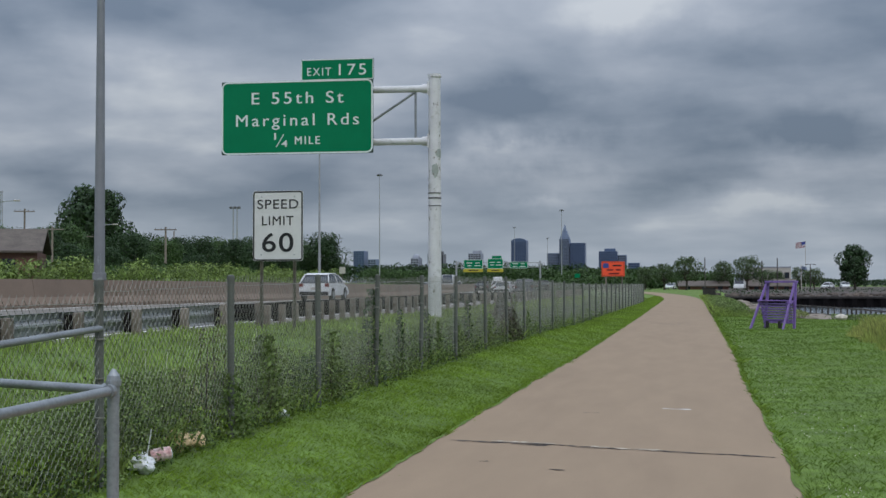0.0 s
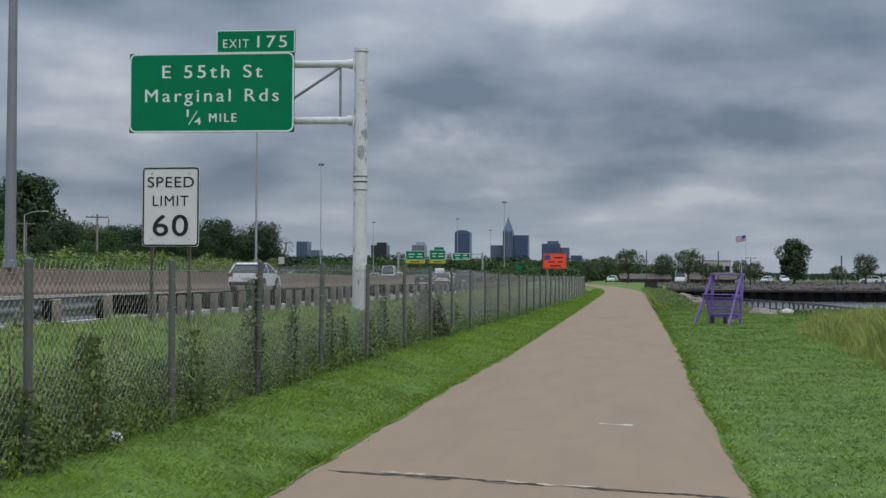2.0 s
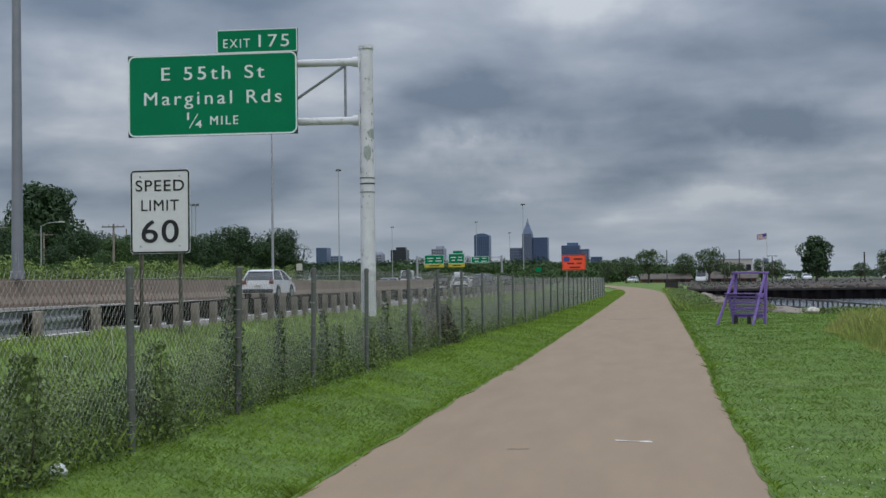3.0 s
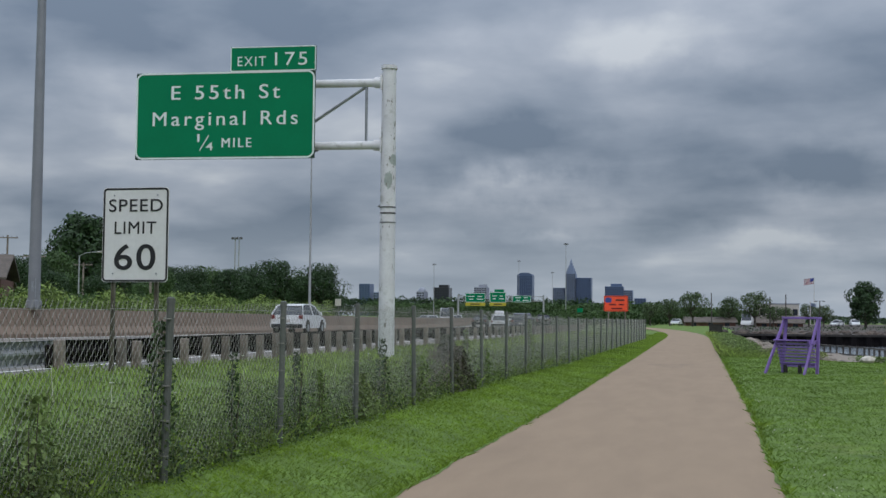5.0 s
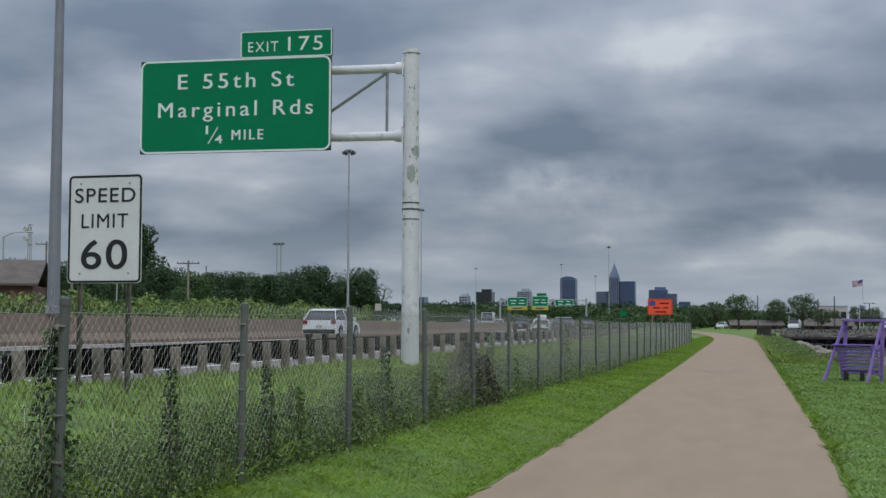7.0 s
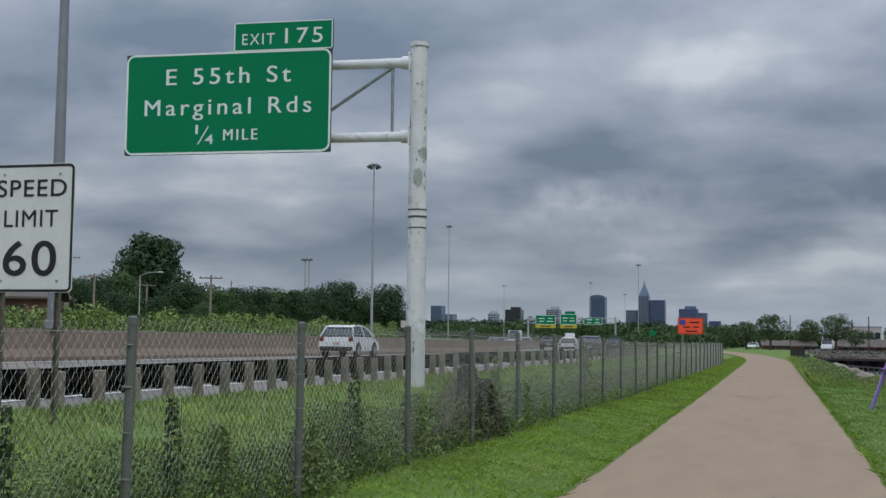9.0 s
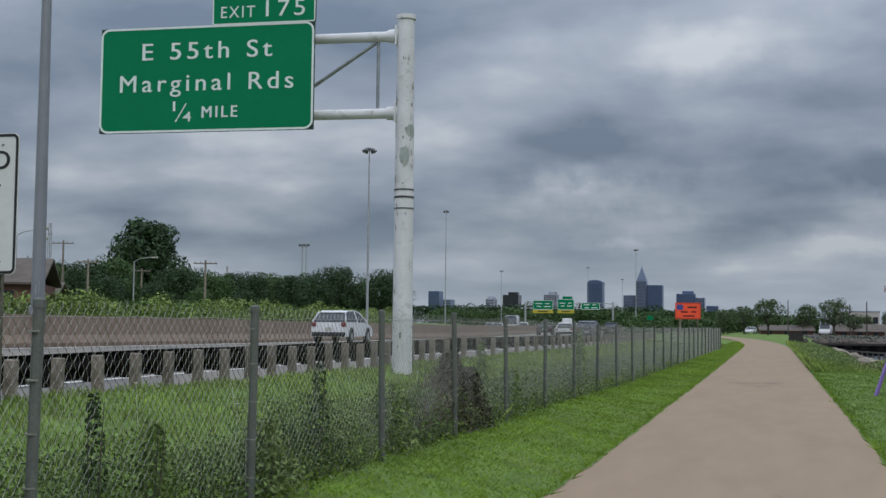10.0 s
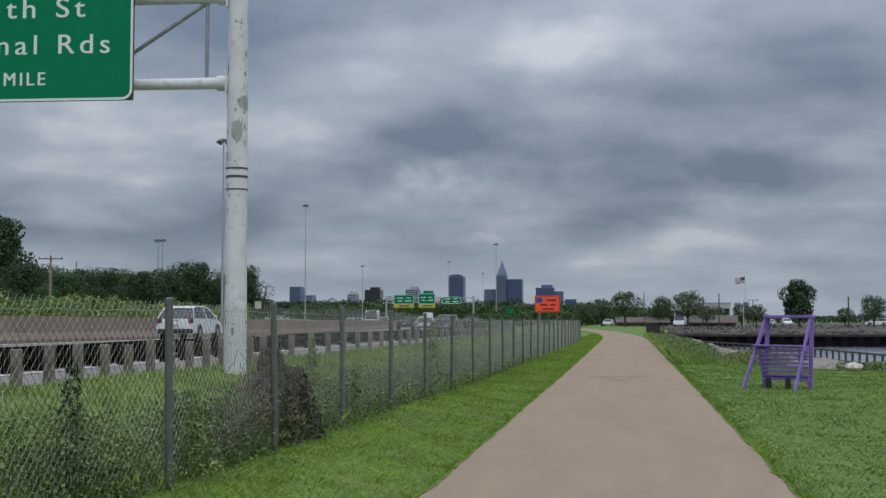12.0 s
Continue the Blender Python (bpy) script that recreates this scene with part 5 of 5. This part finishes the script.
for k, (y, h, r, n, m_) in enumerate(((10.55, 1.10, 0.17, 420, M_weeddark), (11.9, 0.85, 0.10, 170, M_weeddark), (13.5, 0.80, 0.09, 150, M_weeddark), (14.1, 0.6, 0.16, 320, M_weed), (16.6, 0.85, 0.12, 170, M_weeddark), (18.4, 0.6, 0.30, 500, M_weed), (21.9, 0.95, 0.10, 240, M_weed), (29.4, 1.15, 0.12, 420, M_weed), (8.9, 0.7, 0.22, 420, M_weed), (23.5, 0.6, 0.25, 420, M_weed), (7.0, 0.75, 0.22, 500, M_weed), (6.1, 0.5, 0.25, 420, M_weed), (15.6, 0.5, 0.3, 500, M_weed))):
    climber(y, h, r, n, m_, 200 + k)
for k, (y, h, r, n) in enumerate(((5.55, 0.55, 0.20, 170), (6.05, 0.85, 0.14, 110), (6.35, 0.95, 0.08, 60))):
    climber(y, h, r, n, M_paleweed, 240 + k, "pale_weed", "pale yellow-green weed behind the fence", -0.15)
climber(20.75, 0.85, 0.26, 1500, M_brushleaf, 230, "brush_clump", "dark brown brush piled against a fence post", -0.08)
climber(21.3, 0.66, 0.36, 1700, M_brushleaf, 231, "brush_clump", "dark brown brush heaped along the fence", -0.06)


def dead_brush(y0, y1, z0, z1, n, seed):
    """Thin dead stems raked along the fence between y0 and y1, as high as z0 and z1 there."""
    rs = np.random.default_rng(seed)
    x = FENCE_X - 0.22
    s = thing("dead_brush", "tangle of dead grey-brown branches behind fence", "brush", (x, y0, ground_z(x, y0)))
    verts, faces = [], []
    for k in range(n):
        u = rs.random()
        top = z0 + (z1 - z0) * u
        a = np.array((rs.normal(0, 0.10), u * (y1 - y0) + rs.normal(0, 0.12), top * rs.random() * 0.85))
        b = a + np.array((rs.normal(0, 0.06), rs.normal(0.18, 0.22), rs.uniform(-0.05, 0.22)))
        b[2] = min(max(b[2], 0.02), top)
        r, i = rs.uniform(0.002, 0.004), len(verts)
        for c in (a, b):
            for q in range(3):
                verts.append((c[0] + r * math.cos(q * 2.094), c[1], c[2] + r * math.sin(q * 2.094)))
        faces += [(i + q, i + (q + 1) % 3, i + 3 + (q + 1) % 3, i + 3 + q) for q in range(3)]
    o = raw("twig_tangle", verts, faces, M_dead)
    o.parent = s
    tagged(o, kind="stuff")


dead_brush(18.8, 20.5, 0.18, 0.72, 800, 301)
dead_brush(20.3, 21.6, 0.85, 0.50, 600, 302)


# clover heads and pale flecks on the lake-side verge
def flecks(n, seed):
    rs = np.random.default_rng(seed)
    bm = bmesh.new()
    for k in range(n):
        y = 4.5 + 26 * rs.random() ** 1.4
        x = PATH_R + 0.1 + abs(rs.normal(0, 0.38))
        if noise.noise(Vector((x * 1.2, y * 0.9, 6))) < 0.02:
            continue
        r = rs.uniform(0.003, 0.006)
        bmesh.ops.create_icosphere(bm, subdivisions=1, radius=r, matrix=Matrix.Translation((x, y, ground_z(x, y) + rs.uniform(0.04, 0.07))))
    return tagged(obj("clover_flowers", bm, M_flower), "small white clover heads in the verge", "flowers", kind="stuff")


flecks(420, 91)


def umbels(n, seed):
    """Flat white flower heads on thin stalks in the meadow."""
    rs = np.random.default_rng(seed)
    bm = bmesh.new()
    for k in range(n):
        y, x = 6 + 26 * rs.random(), FENCE_X - 0.4 - 3.4 * rs.random() ** 1.5
        z = ground_z(x, y)
        top = Vector((x + rs.normal(0, 0.05), y + rs.normal(0, 0.05), z + rs.uniform(0.28, 0.52)))
        tube(bm, (x, y, z), top, 0.0022, n=4, caps=False)
        tube(bm, top, top + Vector((0, 0, 0.012)), rs.uniform(0.006, 0.012), rs.uniform(0.014, 0.026), n=7)
    return tagged(obj("meadow_flowers", bm, M_flower), "flat white flower heads in the meadow", "flowers", kind="stuff")


umbels(26, 92)


# ---- litter at the fence ----
def litter():
    def put(name, label, x, y, build, m, turn=0):
        s = thing(name, label, "litter", (x, y, ground_z(x, y) + 0.03), turn)
        build(s, m)

    def bag(s, m):
        crumple(s, m, 0.085, 7)
        part("straw", btube((0.03, 0, 0.05), (0.06, 0.01, 0.26), 0.004, n=6), M_litter, s)

    def can(s, m):
        bm = bmesh.new()
        tube(bm, (-0.07, 0, 0.045), (0.07, 0, 0.06), 0.046, n=14)
        part("can_body", bm, m, s)
        part("can_lid", btube((0.07, 0, 0.06), (0.078, 0, 0.0615), 0.047, 0.038, n=14), M_litter, s)

    def crumple(s, m, r=0.09, seed=1):
        bm = bmesh.new()
        bmesh.ops.create_icosphere(bm, subdivisions=3, radius=r)
        for v in bm.verts:
            q = v.co / r
            v.co *= 1 + 0.55 * noise.noise(q * 1.6 + Vector((seed, 0, 0))) + 0.3 * noise.noise(q * 4.5)
            v.co.z = v.co.z * 0.7 + r * 0.4
        part("crumpled_sheet", bm, m, s)

    put("plastic_bag", "crumpled white plastic bag with straw in grass", -3.10, 4.45, bag, M_litter)
    put("drink_can", "pink and white drink can lying in grass", -3.10, 4.72, can, M_pink, 40)
    put("crumpled_paper_bag", "crumpled tan paper bag in weeds", -3.22, 5.25, lambda s, m: crumple(s, m, 0.11, 2), M_paper)
    put("crumpled_paper_bag", "torn tan paper scrap in weeds", -3.14, 5.42, lambda s, m: crumple(s, m, 0.075, 3), M_paper)
    put("plastic_scrap", "white plastic scrap caught behind fence", -3.4, 5.0, lambda s, m: crumple(s, m, 0.05, 4), M_litter)
    put("plastic_scrap", "white plastic scrap in rough grass", -3.9, 6.2, lambda s, m: crumple(s, m, 0.05, 5), M_litter)
    put("plastic_scrap", "white plastic scrap at fence foot", -3.12, 7.3, lambda s, m: crumple(s, m, 0.05, 6), M_litter)


litter()


# ---- shore: rocks, dock rail, sheet piling ----
def rock_mesh(seed):
    rr = random.Random(seed)
    bm = bmesh.new()
    bmesh.ops.create_icosphere(bm, subdivisions=2, radius=0.5)
    for v in bm.verts:
        n = noise.noise(v.co * 1.7 + Vector((seed * 3.1, 0, 0)))
        v.co *= 1 + 0.45 * n
        v.co.z *= 0.62
    return bm


rocks = [obj("shore_rock", rock_mesh(k), M_rock) for k in range(4)]
far_rocks = [obj("shore_rock", rock_mesh(k), M_rockdark) for k in range(4)]
rr = random.Random(17)
for k in range(260):
    y = rr.uniform(53, 96) if k < 100 else rr.uniform(119.5, 150)
    x = 2.6 + path_bend(y) + abs(rr.gauss(0, 2.2)) + 0.6 if k < 100 else rr.uniform(2.2, 40)
    sc = rr.uniform(0.25, 0.75) if k < 100 else rr.uniform(0.4, 1.0)
    o = rocks[k] if k < 4 else far_rocks[k - 100] if 100 <= k < 104 else new("shore_rock", (rocks if k < 100 else far_rocks)[k % 4].data)
    tagged(o, ("rough brown riprap boulder on the shore", "rough dark brown boulder above sheet piling")[k >= 100], "rock", "shore rocks")
    o.matrix_basis = pose(x, y, ground_z(x, y) + 0.10 * sc, 0, 0, rr.uniform(0, 360)) @ Matrix.Diagonal((sc * rr.uniform(0.8, 1.5), sc, sc, 1))
pale = obj("pale_boulder", rock_mesh(9), M_rockw)
tagged(pale, "pale cream boulder at the lawn's edge", "rock")
pale.matrix_basis = pose(5.65, 42.8, ground_z(5.65, 42.8) + 0.09) @ Matrix.Diagonal((0.45, 0.38, 0.46, 1))


def build_piling():
    s = thing("sheet_pile_wall", "black steel sheet-pile wall across the basin", "wall", (0, 117.4, 0), kind="structure")
    n = 44
    for k in range(n):
        x = 3.2 + 1.3 * k
        bm = bmesh.new()
        prof = [(0, 0), (0.25, -0.22), (0.65, -0.22), (0.9, 0), (1.3, 0), (1.3, 0.1), (0, 0.1)]
        lo = [bm.verts.new((x + u, v, -2.6)) for u, v in prof]
        hi = [bm.verts.new((x + u, v, -0.18)) for u, v in prof]
        for i in range(7):
            bm.faces.new((lo[i], lo[(i + 1) % 7], hi[(i + 1) % 7], hi[i]))
        bm.faces.new(hi)
        bmesh.ops.recalc_face_normals(bm, faces=bm.faces)
        part("sheet_pile", bm, M_sheet, s)
    part("cap_beam", bbox((3.2 + 0.65 * n, 0, -0.10), (1.3 * n, 0.5, 0.2), None, 0.02), M_dark, s)


build_piling()


def build_dock_rail():
    s = thing("dock_railing", "dark timber dock railing standing over the water", "railing", (0, 0, 0), kind="structure")
    line = [Vector(q) for q in ((4.2, 115.0, 0), (11.0, 86.0, 0), (12.7, 71.0, 0), (14.2, 57.0, 0), (15.6, 47.0, 0))]
    for a, b in zip(line, line[1:]):
        n = max(int((b - a).length / 1.25), 1)
        for k in range(n):
            p = a.lerp(b, k / n)
            part("post", bbox((p.x, p.y, -1.0), (0.11, 0.11, 1.2), None, 0.01), M_dock, s)
        for z, h in ((-0.47, 0.09), (-1.02, 0.12)):
            part("rail", beam(bmesh.new(), (a.x, a.y, z), (b.x, b.y, z), 0.10, h), M_dock, s)


build_dock_rail()


# ---- vehicles ----
def wheel(parent, x, y, r, side):
    w = part("wheel", btube((x - 0.10 * side, y, r), (x + 0.10 * side, y, r), r, n=18), M_tyre, parent)
    part("rim", btube((x + 0.09 * side, y, r), (x + 0.115 * side, y, r), r * 0.62, r * 0.55, n=14), M_galv, w)


def car(name, label, x, y, z, turn, paint, kind="suv"):
    """A car along local y, front towards +y."""
    L, W, H = {"suv": (4.5, 1.84, 1.60), "sedan": (4.6, 1.8, 1.42), "van": (5.9, 2.05, 2.6)}[kind]
    s = thing(name, label, "car" if kind != "van" else "van", (x, y, z), turn)
    bel = {"suv": 1.03, "sedan": 0.88, "van": 1.25}[kind]
    side = [(-L / 2, 0.32), (-L / 2 - 0.02, 0.62), (-L / 2 + 0.05, bel), (-L / 2 + 0.30, bel + 0.02), (L / 2 - 1.15, bel), (L / 2 - 0.25, bel - 0.18), (L / 2, 0.6), (L / 2 - 0.02, 0.32)]
    cab = {"suv": [(-L / 2 + 0.06, bel), (-L / 2 + 0.56, H - 0.07), (-L / 2 + 1.05, H), (0.0, H), (0.50, H - 0.09), (1.40, bel)],
           "sedan": [(-L / 2 + 0.7, bel), (-L / 2 + 1.35, H - 0.03), (-0.1, H), (0.4, H - 0.05), (1.25, bel)],
           "van": [(-L / 2 + 0.05, bel), (-L / 2 + 0.1, H - 0.1), (-L / 2 + 0.3, H), (L / 2 - 1.7, H), (L / 2 - 1.35, H - 0.2), (L / 2 - 0.75, bel)]}[kind]

    def slab(pts, w0, w1, ztop):
        bm = bmesh.new()
        z0, z1 = min(p[1] for p in pts), max(p[1] for p in pts)
        lf, rt = [], []
        for yy, zz in pts:
            hw = (w0 + (w1 - w0) * (zz - z0) / (z1 - z0)) / 2
            lf.append(bm.verts.new((-hw, yy, zz)))
            rt.append(bm.verts.new((hw, yy, zz)))
        n = len(pts)
        bm.faces.new(lf)
        bm.faces.new(list(reversed(rt)))
        for i in range(n):
            bm.faces.new((lf[i], rt[i], rt[(i + 1) % n], lf[(i + 1) % n]))
        bmesh.ops.recalc_face_normals(bm, faces=bm.faces)
        bmesh.ops.bevel(bm, geom=bm.edges[:], offset=0.035, segments=2, affect="EDGES")
        return bm

    part("body", slab(side, W, W - 0.04, 0), paint, s, "", True)
    w0, w1 = W - 0.10, W - 0.50
    part("glazing", slab(cab, w0, w1, 0), M_win, s, "dark tinted glass all round", True)
    zt = max(p[1] for p in cab)
    tops = [p for p in cab if p[1] > zt - 0.12]
    roof = bmesh.new()
    for (ya, za), (yb, zb) in zip(tops, tops[1:]):
        box(roof, (0, (ya + yb) / 2, (za + zb) / 2 + 0.005), (w1 + 0.06, abs(yb - ya) + 0.07, 0.06), Matrix.Rotation(math.atan2(zb - za, yb - ya), 4, "X"), 0.02)
    part("roof", roof, paint, s, "", True)
    for sx in (-1, 1):
        for (ya, za), (yb, zb), wd in ((cab[0], tops[0], 0.15), (cab[-1], tops[-1], 0.08), ((-0.30, bel), (-0.36, zt - 0.03), 0.09)):
            xa = sx * (w0 / 2 - 0.005)
            xb = sx * ((w0 + (w1 - w0) * (zb - bel) / (zt - bel)) / 2 - 0.005)
            part("pillar", beam(bmesh.new(), (xa, ya + 0.02, za), (xb, yb + 0.02, zb), 0.05, wd, 0.012), paint, s)
    if kind == "van":
        part("load_box", bbox((0, -L / 2 + 2.0, (bel + H) / 2), (W - 0.06, 3.9, H - bel), None, 0.06), paint, s)
    for sx in (-1, 1):
        part("tail_light", bbox((sx * (W / 2 - 0.15), -L / 2 + 0.01, bel - 0.10), (0.24, 0.12, 0.20), None, 0.03), M_red, s)
        part("headlight", bbox((sx * (W / 2 - 0.22), L / 2 - 0.08, 0.66), (0.34, 0.12, 0.14), None, 0.02), M_litter, s)
        part("mirror", bbox((sx * (W / 2 + 0.05), 0.85, bel + 0.1), (0.16, 0.1, 0.14), None, 0.03), paint, s)
        for yy in (-L / 2 + 0.85, L / 2 - 0.9):
            part("wheel_arch", btube((sx * (W / 2 - 0.06), yy, 0.38), (sx * (W / 2 + 0.004), yy, 0.38), 0.41 if kind != "van" else 0.44, n=18), M_card, s)
            wheel(s, sx * (W / 2 - 0.08), yy, 0.34 if kind != "van" else 0.37, sx)
    part("rear_bumper", bbox((0, -L / 2 - 0.02, 0.45), (W - 0.1, 0.12, 0.22), None, 0.04), M_card, s)
    part("number_plate", bbox((0, -L / 2 - 0.04, 0.72), (0.36, 0.02, 0.14), None, 0.005), M_panel, s)
    return s


def on_road(u, y):
    x = u + bend(y)
    return x, y, road_z(x, y), -math.degrees(math.atan2(bend(y + 2) - bend(y - 2), 4)) * -1


def drive(name, label, u, y, paint, kind, away=True):
    x, yy, z, a = on_road(u, y)
    car(name, label, x, yy, z, math.degrees(math.atan2(-(bend(y + 2) - bend(y - 2)), 4)) + (0 if away else 180), paint, kind)


drive("suv", "grey sport utility vehicle driving in middle lane", -12.6, 112, M_carg, "suv")
drive("suv", "white sport utility vehicle driving beside the median", -20.7, 67, M_carw, "suv")
drive("sedan", "white sedan driving on highway", -16.4, 132, M_carw, "sedan")
drive("sedan", "white sedan far down the highway", -16.4, 175, M_carw, "sedan")
drive("suv", "dark sport utility vehicle far down highway", -12.7, 160, M_card, "suv")
drive("suv", "silver sport utility vehicle far down highway", -20.2, 190, M_carw, "suv")
drive("sedan", "dark sedan far down the highway", -20.2, 150, M_card, "sedan")
drive("van", "white delivery van far along opposite lanes", -29.0, 200, M_carw, "van", False)
drive("sedan", "white car in the opposite lanes", -32.5, 215, M_carw, "sedan", False)
drive("suv", "white sport utility vehicle in opposite lanes", -29.0, 240, M_carw, "suv", False)
drive("sedan", "grey sedan far down the highway", -16.4, 230, M_carg, "sedan")
drive("sedan", "white car far down the highway", -12.6, 250, M_carw, "sedan")
drive("suv", "grey sport utility vehicle far along opposite lanes", -32.5, 262, M_carg, "suv", False)
drive("sedan", "white sedan far along opposite lanes", -36.0, 245, M_carw, "sedan", False)
drive("van", "white van far down the highway", -20.2, 265, M_carw, "van")
drive("sedan", "dark sedan far along opposite lanes", -29.0, 285, M_card, "sedan", False)
drive("suv", "white sport utility vehicle at highway's bend", -16.4, 290, M_carw, "suv")

# parked by the marina
car("parked_van", "white parked van near the marina", 10.0, 254, ground_z(10.0, 254), 172, M_carw, "van")
car("parked_car", "white parked car near the path's bend", -4.2, 268, ground_z(-4.2, 268), 170, M_carw, "sedan")
car("parked_car", "pale parked car beside white van", 7.2, 292, ground_z(7.2, 292), 190, M_carg, "sedan")
for k, (x, y) in enumerate(((50.5, 272), (54.0, 272), (58.5, 275), (31.0, 290), (35.0, 292), (63, 272))):
    car("parked_car", "small pale parked car on the marina lot", x, y, ground_z(x, y), 80 + 25 * k, (M_carw, M_carw, M_carg)[k % 3], "sedan" if k % 2 else "suv")


# ---- marina buildings, posts and flags ----
def gable_house(name, label, x, y, w, d, eave, ridge, turn, wall, z=None):
    s = thing(name, label, "building", (x, y, ground_z(x, y) if z is None else z), turn)
    b = part("wall", bbox((0, 0, eave / 2 - 0.2), (w, d, eave + 0.4), None, 0.02), wall, s)
    bm = bmesh.new()
    o = 0.4
    pts = [(-d / 2 - o, eave - 0.05), (0, ridge), (d / 2 + o, eave - 0.05), (d / 2 + o, eave + 0.10), (0, ridge + 0.18), (-d / 2 - o, eave + 0.10)]
    extrude_profile(bm, [(u, v) for u, v in pts], [(-w / 2 - o, 0, 0), (w / 2 + o, 0, 0)])
    part("roof", bm, M_roof, s)
    for k in range(3):
        wx = -w / 2 + w * (k + 0.5) / 3
        win = part("window", bbox((wx, -d / 2 - 0.01, eave * 0.55), (0.95, 0.06, 1.1), None, 0.01), M_win, s)
        part("sill", bbox((wx, -d / 2 - 0.05, eave * 0.55 - 0.6), (1.1, 0.12, 0.08), None, 0.01), M_panel, win)
    return s


gable_house("brick_house", "low red-brown brick building with shingle roof", -54.0, 80.0, 12, 8, 2.3, 4.0, 25, M_brick)
gable_house("house", "brown house roof among roadside trees", -76.0, 120.0, 8, 8, 1.6, 3.5, 20, M_brick)
gable_house("boat_shed", "long low brown-roofed shed at marina", 2.6, 262, 10, 7, 0.7, 1.7, 4, M_brick)
gable_house("boat_shed", "low tan-roofed shed at marina", 16.5, 258, 9, 6, 0.7, 2.0, -4, M_brick)


def flat_block(name, label, x, y, w, d, h, wall):
    s = thing(name, label, "building", (x, y, ground_z(x, y)))
    part("wall", bbox((0, 0, h / 2 - 0.2), (w, d, h + 0.4), None, 0.03), wall, s)
    part("parapet", bbox((0, 0, h + 0.15), (w + 0.2, d + 0.2, 0.3), None, 0.02), M_stonec, s)
    for k in range(5):
        part("window", bbox((-w / 2 + w * (k + 0.5) / 5, -d / 2 - 0.02, h * 0.62), (w / 8, 0.08, h * 0.3), None, 0.01), M_win, s)


flat_block("clubhouse", "pale flat-roofed building beyond the marina", 20.5, 330, 10, 10, 5.3, M_panel)

bin_ = thing("dark_box", "dark brown timber box beside the path", "box", (1.55, 110.0, ground_z(1.9, 110)))
part("box_body", bbox((0.35, 0, 0.40), (1.12, 0.7, 0.80), None, 0.02), M_dark, bin_)
part("box_lid", bbox((0.35, 0, 0.82), (1.18, 0.76, 0.06), None, 0.01), M_dark, bin_)


def flag(name, label, x, y, top, w, h, stripes):
    z = ground_z(x, y)
    s = thing(name, label, "flag", (x, y, z))
    part("pole", btube((0, 0, 0), (0, 0, top - z), 0.09, 0.05, n=8), M_panel, s)
    part("finial", btube((0, 0, top - z), (0, 0, top - z + 0.2), 0.1, 0.02, n=8), M_panel, s)
    n = 13 if stripes else 1
    for k in range(n):
        bm = bmesh.new()
        prev = None
        for i in range(11):
            u = i / 10
            yy = 0.18 * math.sin(u * 7.0)
            zz = -0.45 * u * (1 - 0.2 * u) * h * 0.7
            z0, z1 = top - z - 0.1 - h * (k + 1) / n + zz, top - z - 0.1 - h * k / n + zz
            row = [bm.verts.new((0.05 + u * w, yy + d, q)) for d in (-0.01, 0.01) for q in (z0, z1)]
            if prev:
                bm.faces.new((prev[0], row[0], row[1], prev[1]))
                bm.faces.new((prev[2], prev[3], row[3], row[2]))
            prev = row
        part("stripe" if stripes else "cloth", bm, (M_cloth if k % 2 == 0 else M_litter) if stripes else M_stoneb, s)
    if stripes:
        bm = bmesh.new()
        prev = None
        for i in range(6):
            u = i / 10
            zz = -0.45 * u * (1 - 0.2 * u) * h * 0.7
            row = [bm.verts.new((0.05 + u * w * 0.84, 0.18 * math.sin(u * 7.0) - 0.03, q)) for q in (top - z - 0.1 - h * 7 / 13 + zz, top - z - 0.1 + zz)]
            if prev:
                bm.faces.new((prev[0], row[0], row[1], prev[1]))
            prev = row
        part("canton", bm, M_blue, s)


flag("national_flag", "striped red and white flag with blue canton on pole", 31.4, 350, 12.8, -2.7, 1.6, True)
flag("small_flag", "small grey-blue flag on a pole", 20.9, 240, 4.5, 1.0, 0.6, False)


def plain_post(x, y, top, r, head=False):
    z = ground_z(x, y)
    s = thing("marina_light_post" if head else "marina_post", "slim dark post standing by the marina", "post", (x, y, z), group="marina posts")
    part("shaft", btube((0, 0, -0.1), (0, 0, top - z), r, r * 0.8, n=8), M_dock, s)
    part("cap", btube((0, 0, top - z), (0, 0, top - z + 0.12), r * 1.2, r * 0.6, n=8), M_lamp, s)
    if head:
        part("lamp_arm", bbox((0, 0, top - z + 0.1), (1.6, 0.1, 0.08), None, 0.01), M_lamp, s)
        for dx in (-0.75, 0.75):
            part("lamp_head", bbox((dx, 0, top - z + 0.05), (0.5, 0.28, 0.14), None, 0.03), M_lamp, s)


for x, y, top, r, hd in ((16.5, 240, 5.9, 0.12, False), (13.6, 240, 5.4, 0.12, False), (38.8, 236, 5.1, 0.16, False), (22.8, 242, 4.7, 0.09, True), (2.8, 236, 6.0, 0.1, False)):
    plain_post(x, y, top, r, hd)
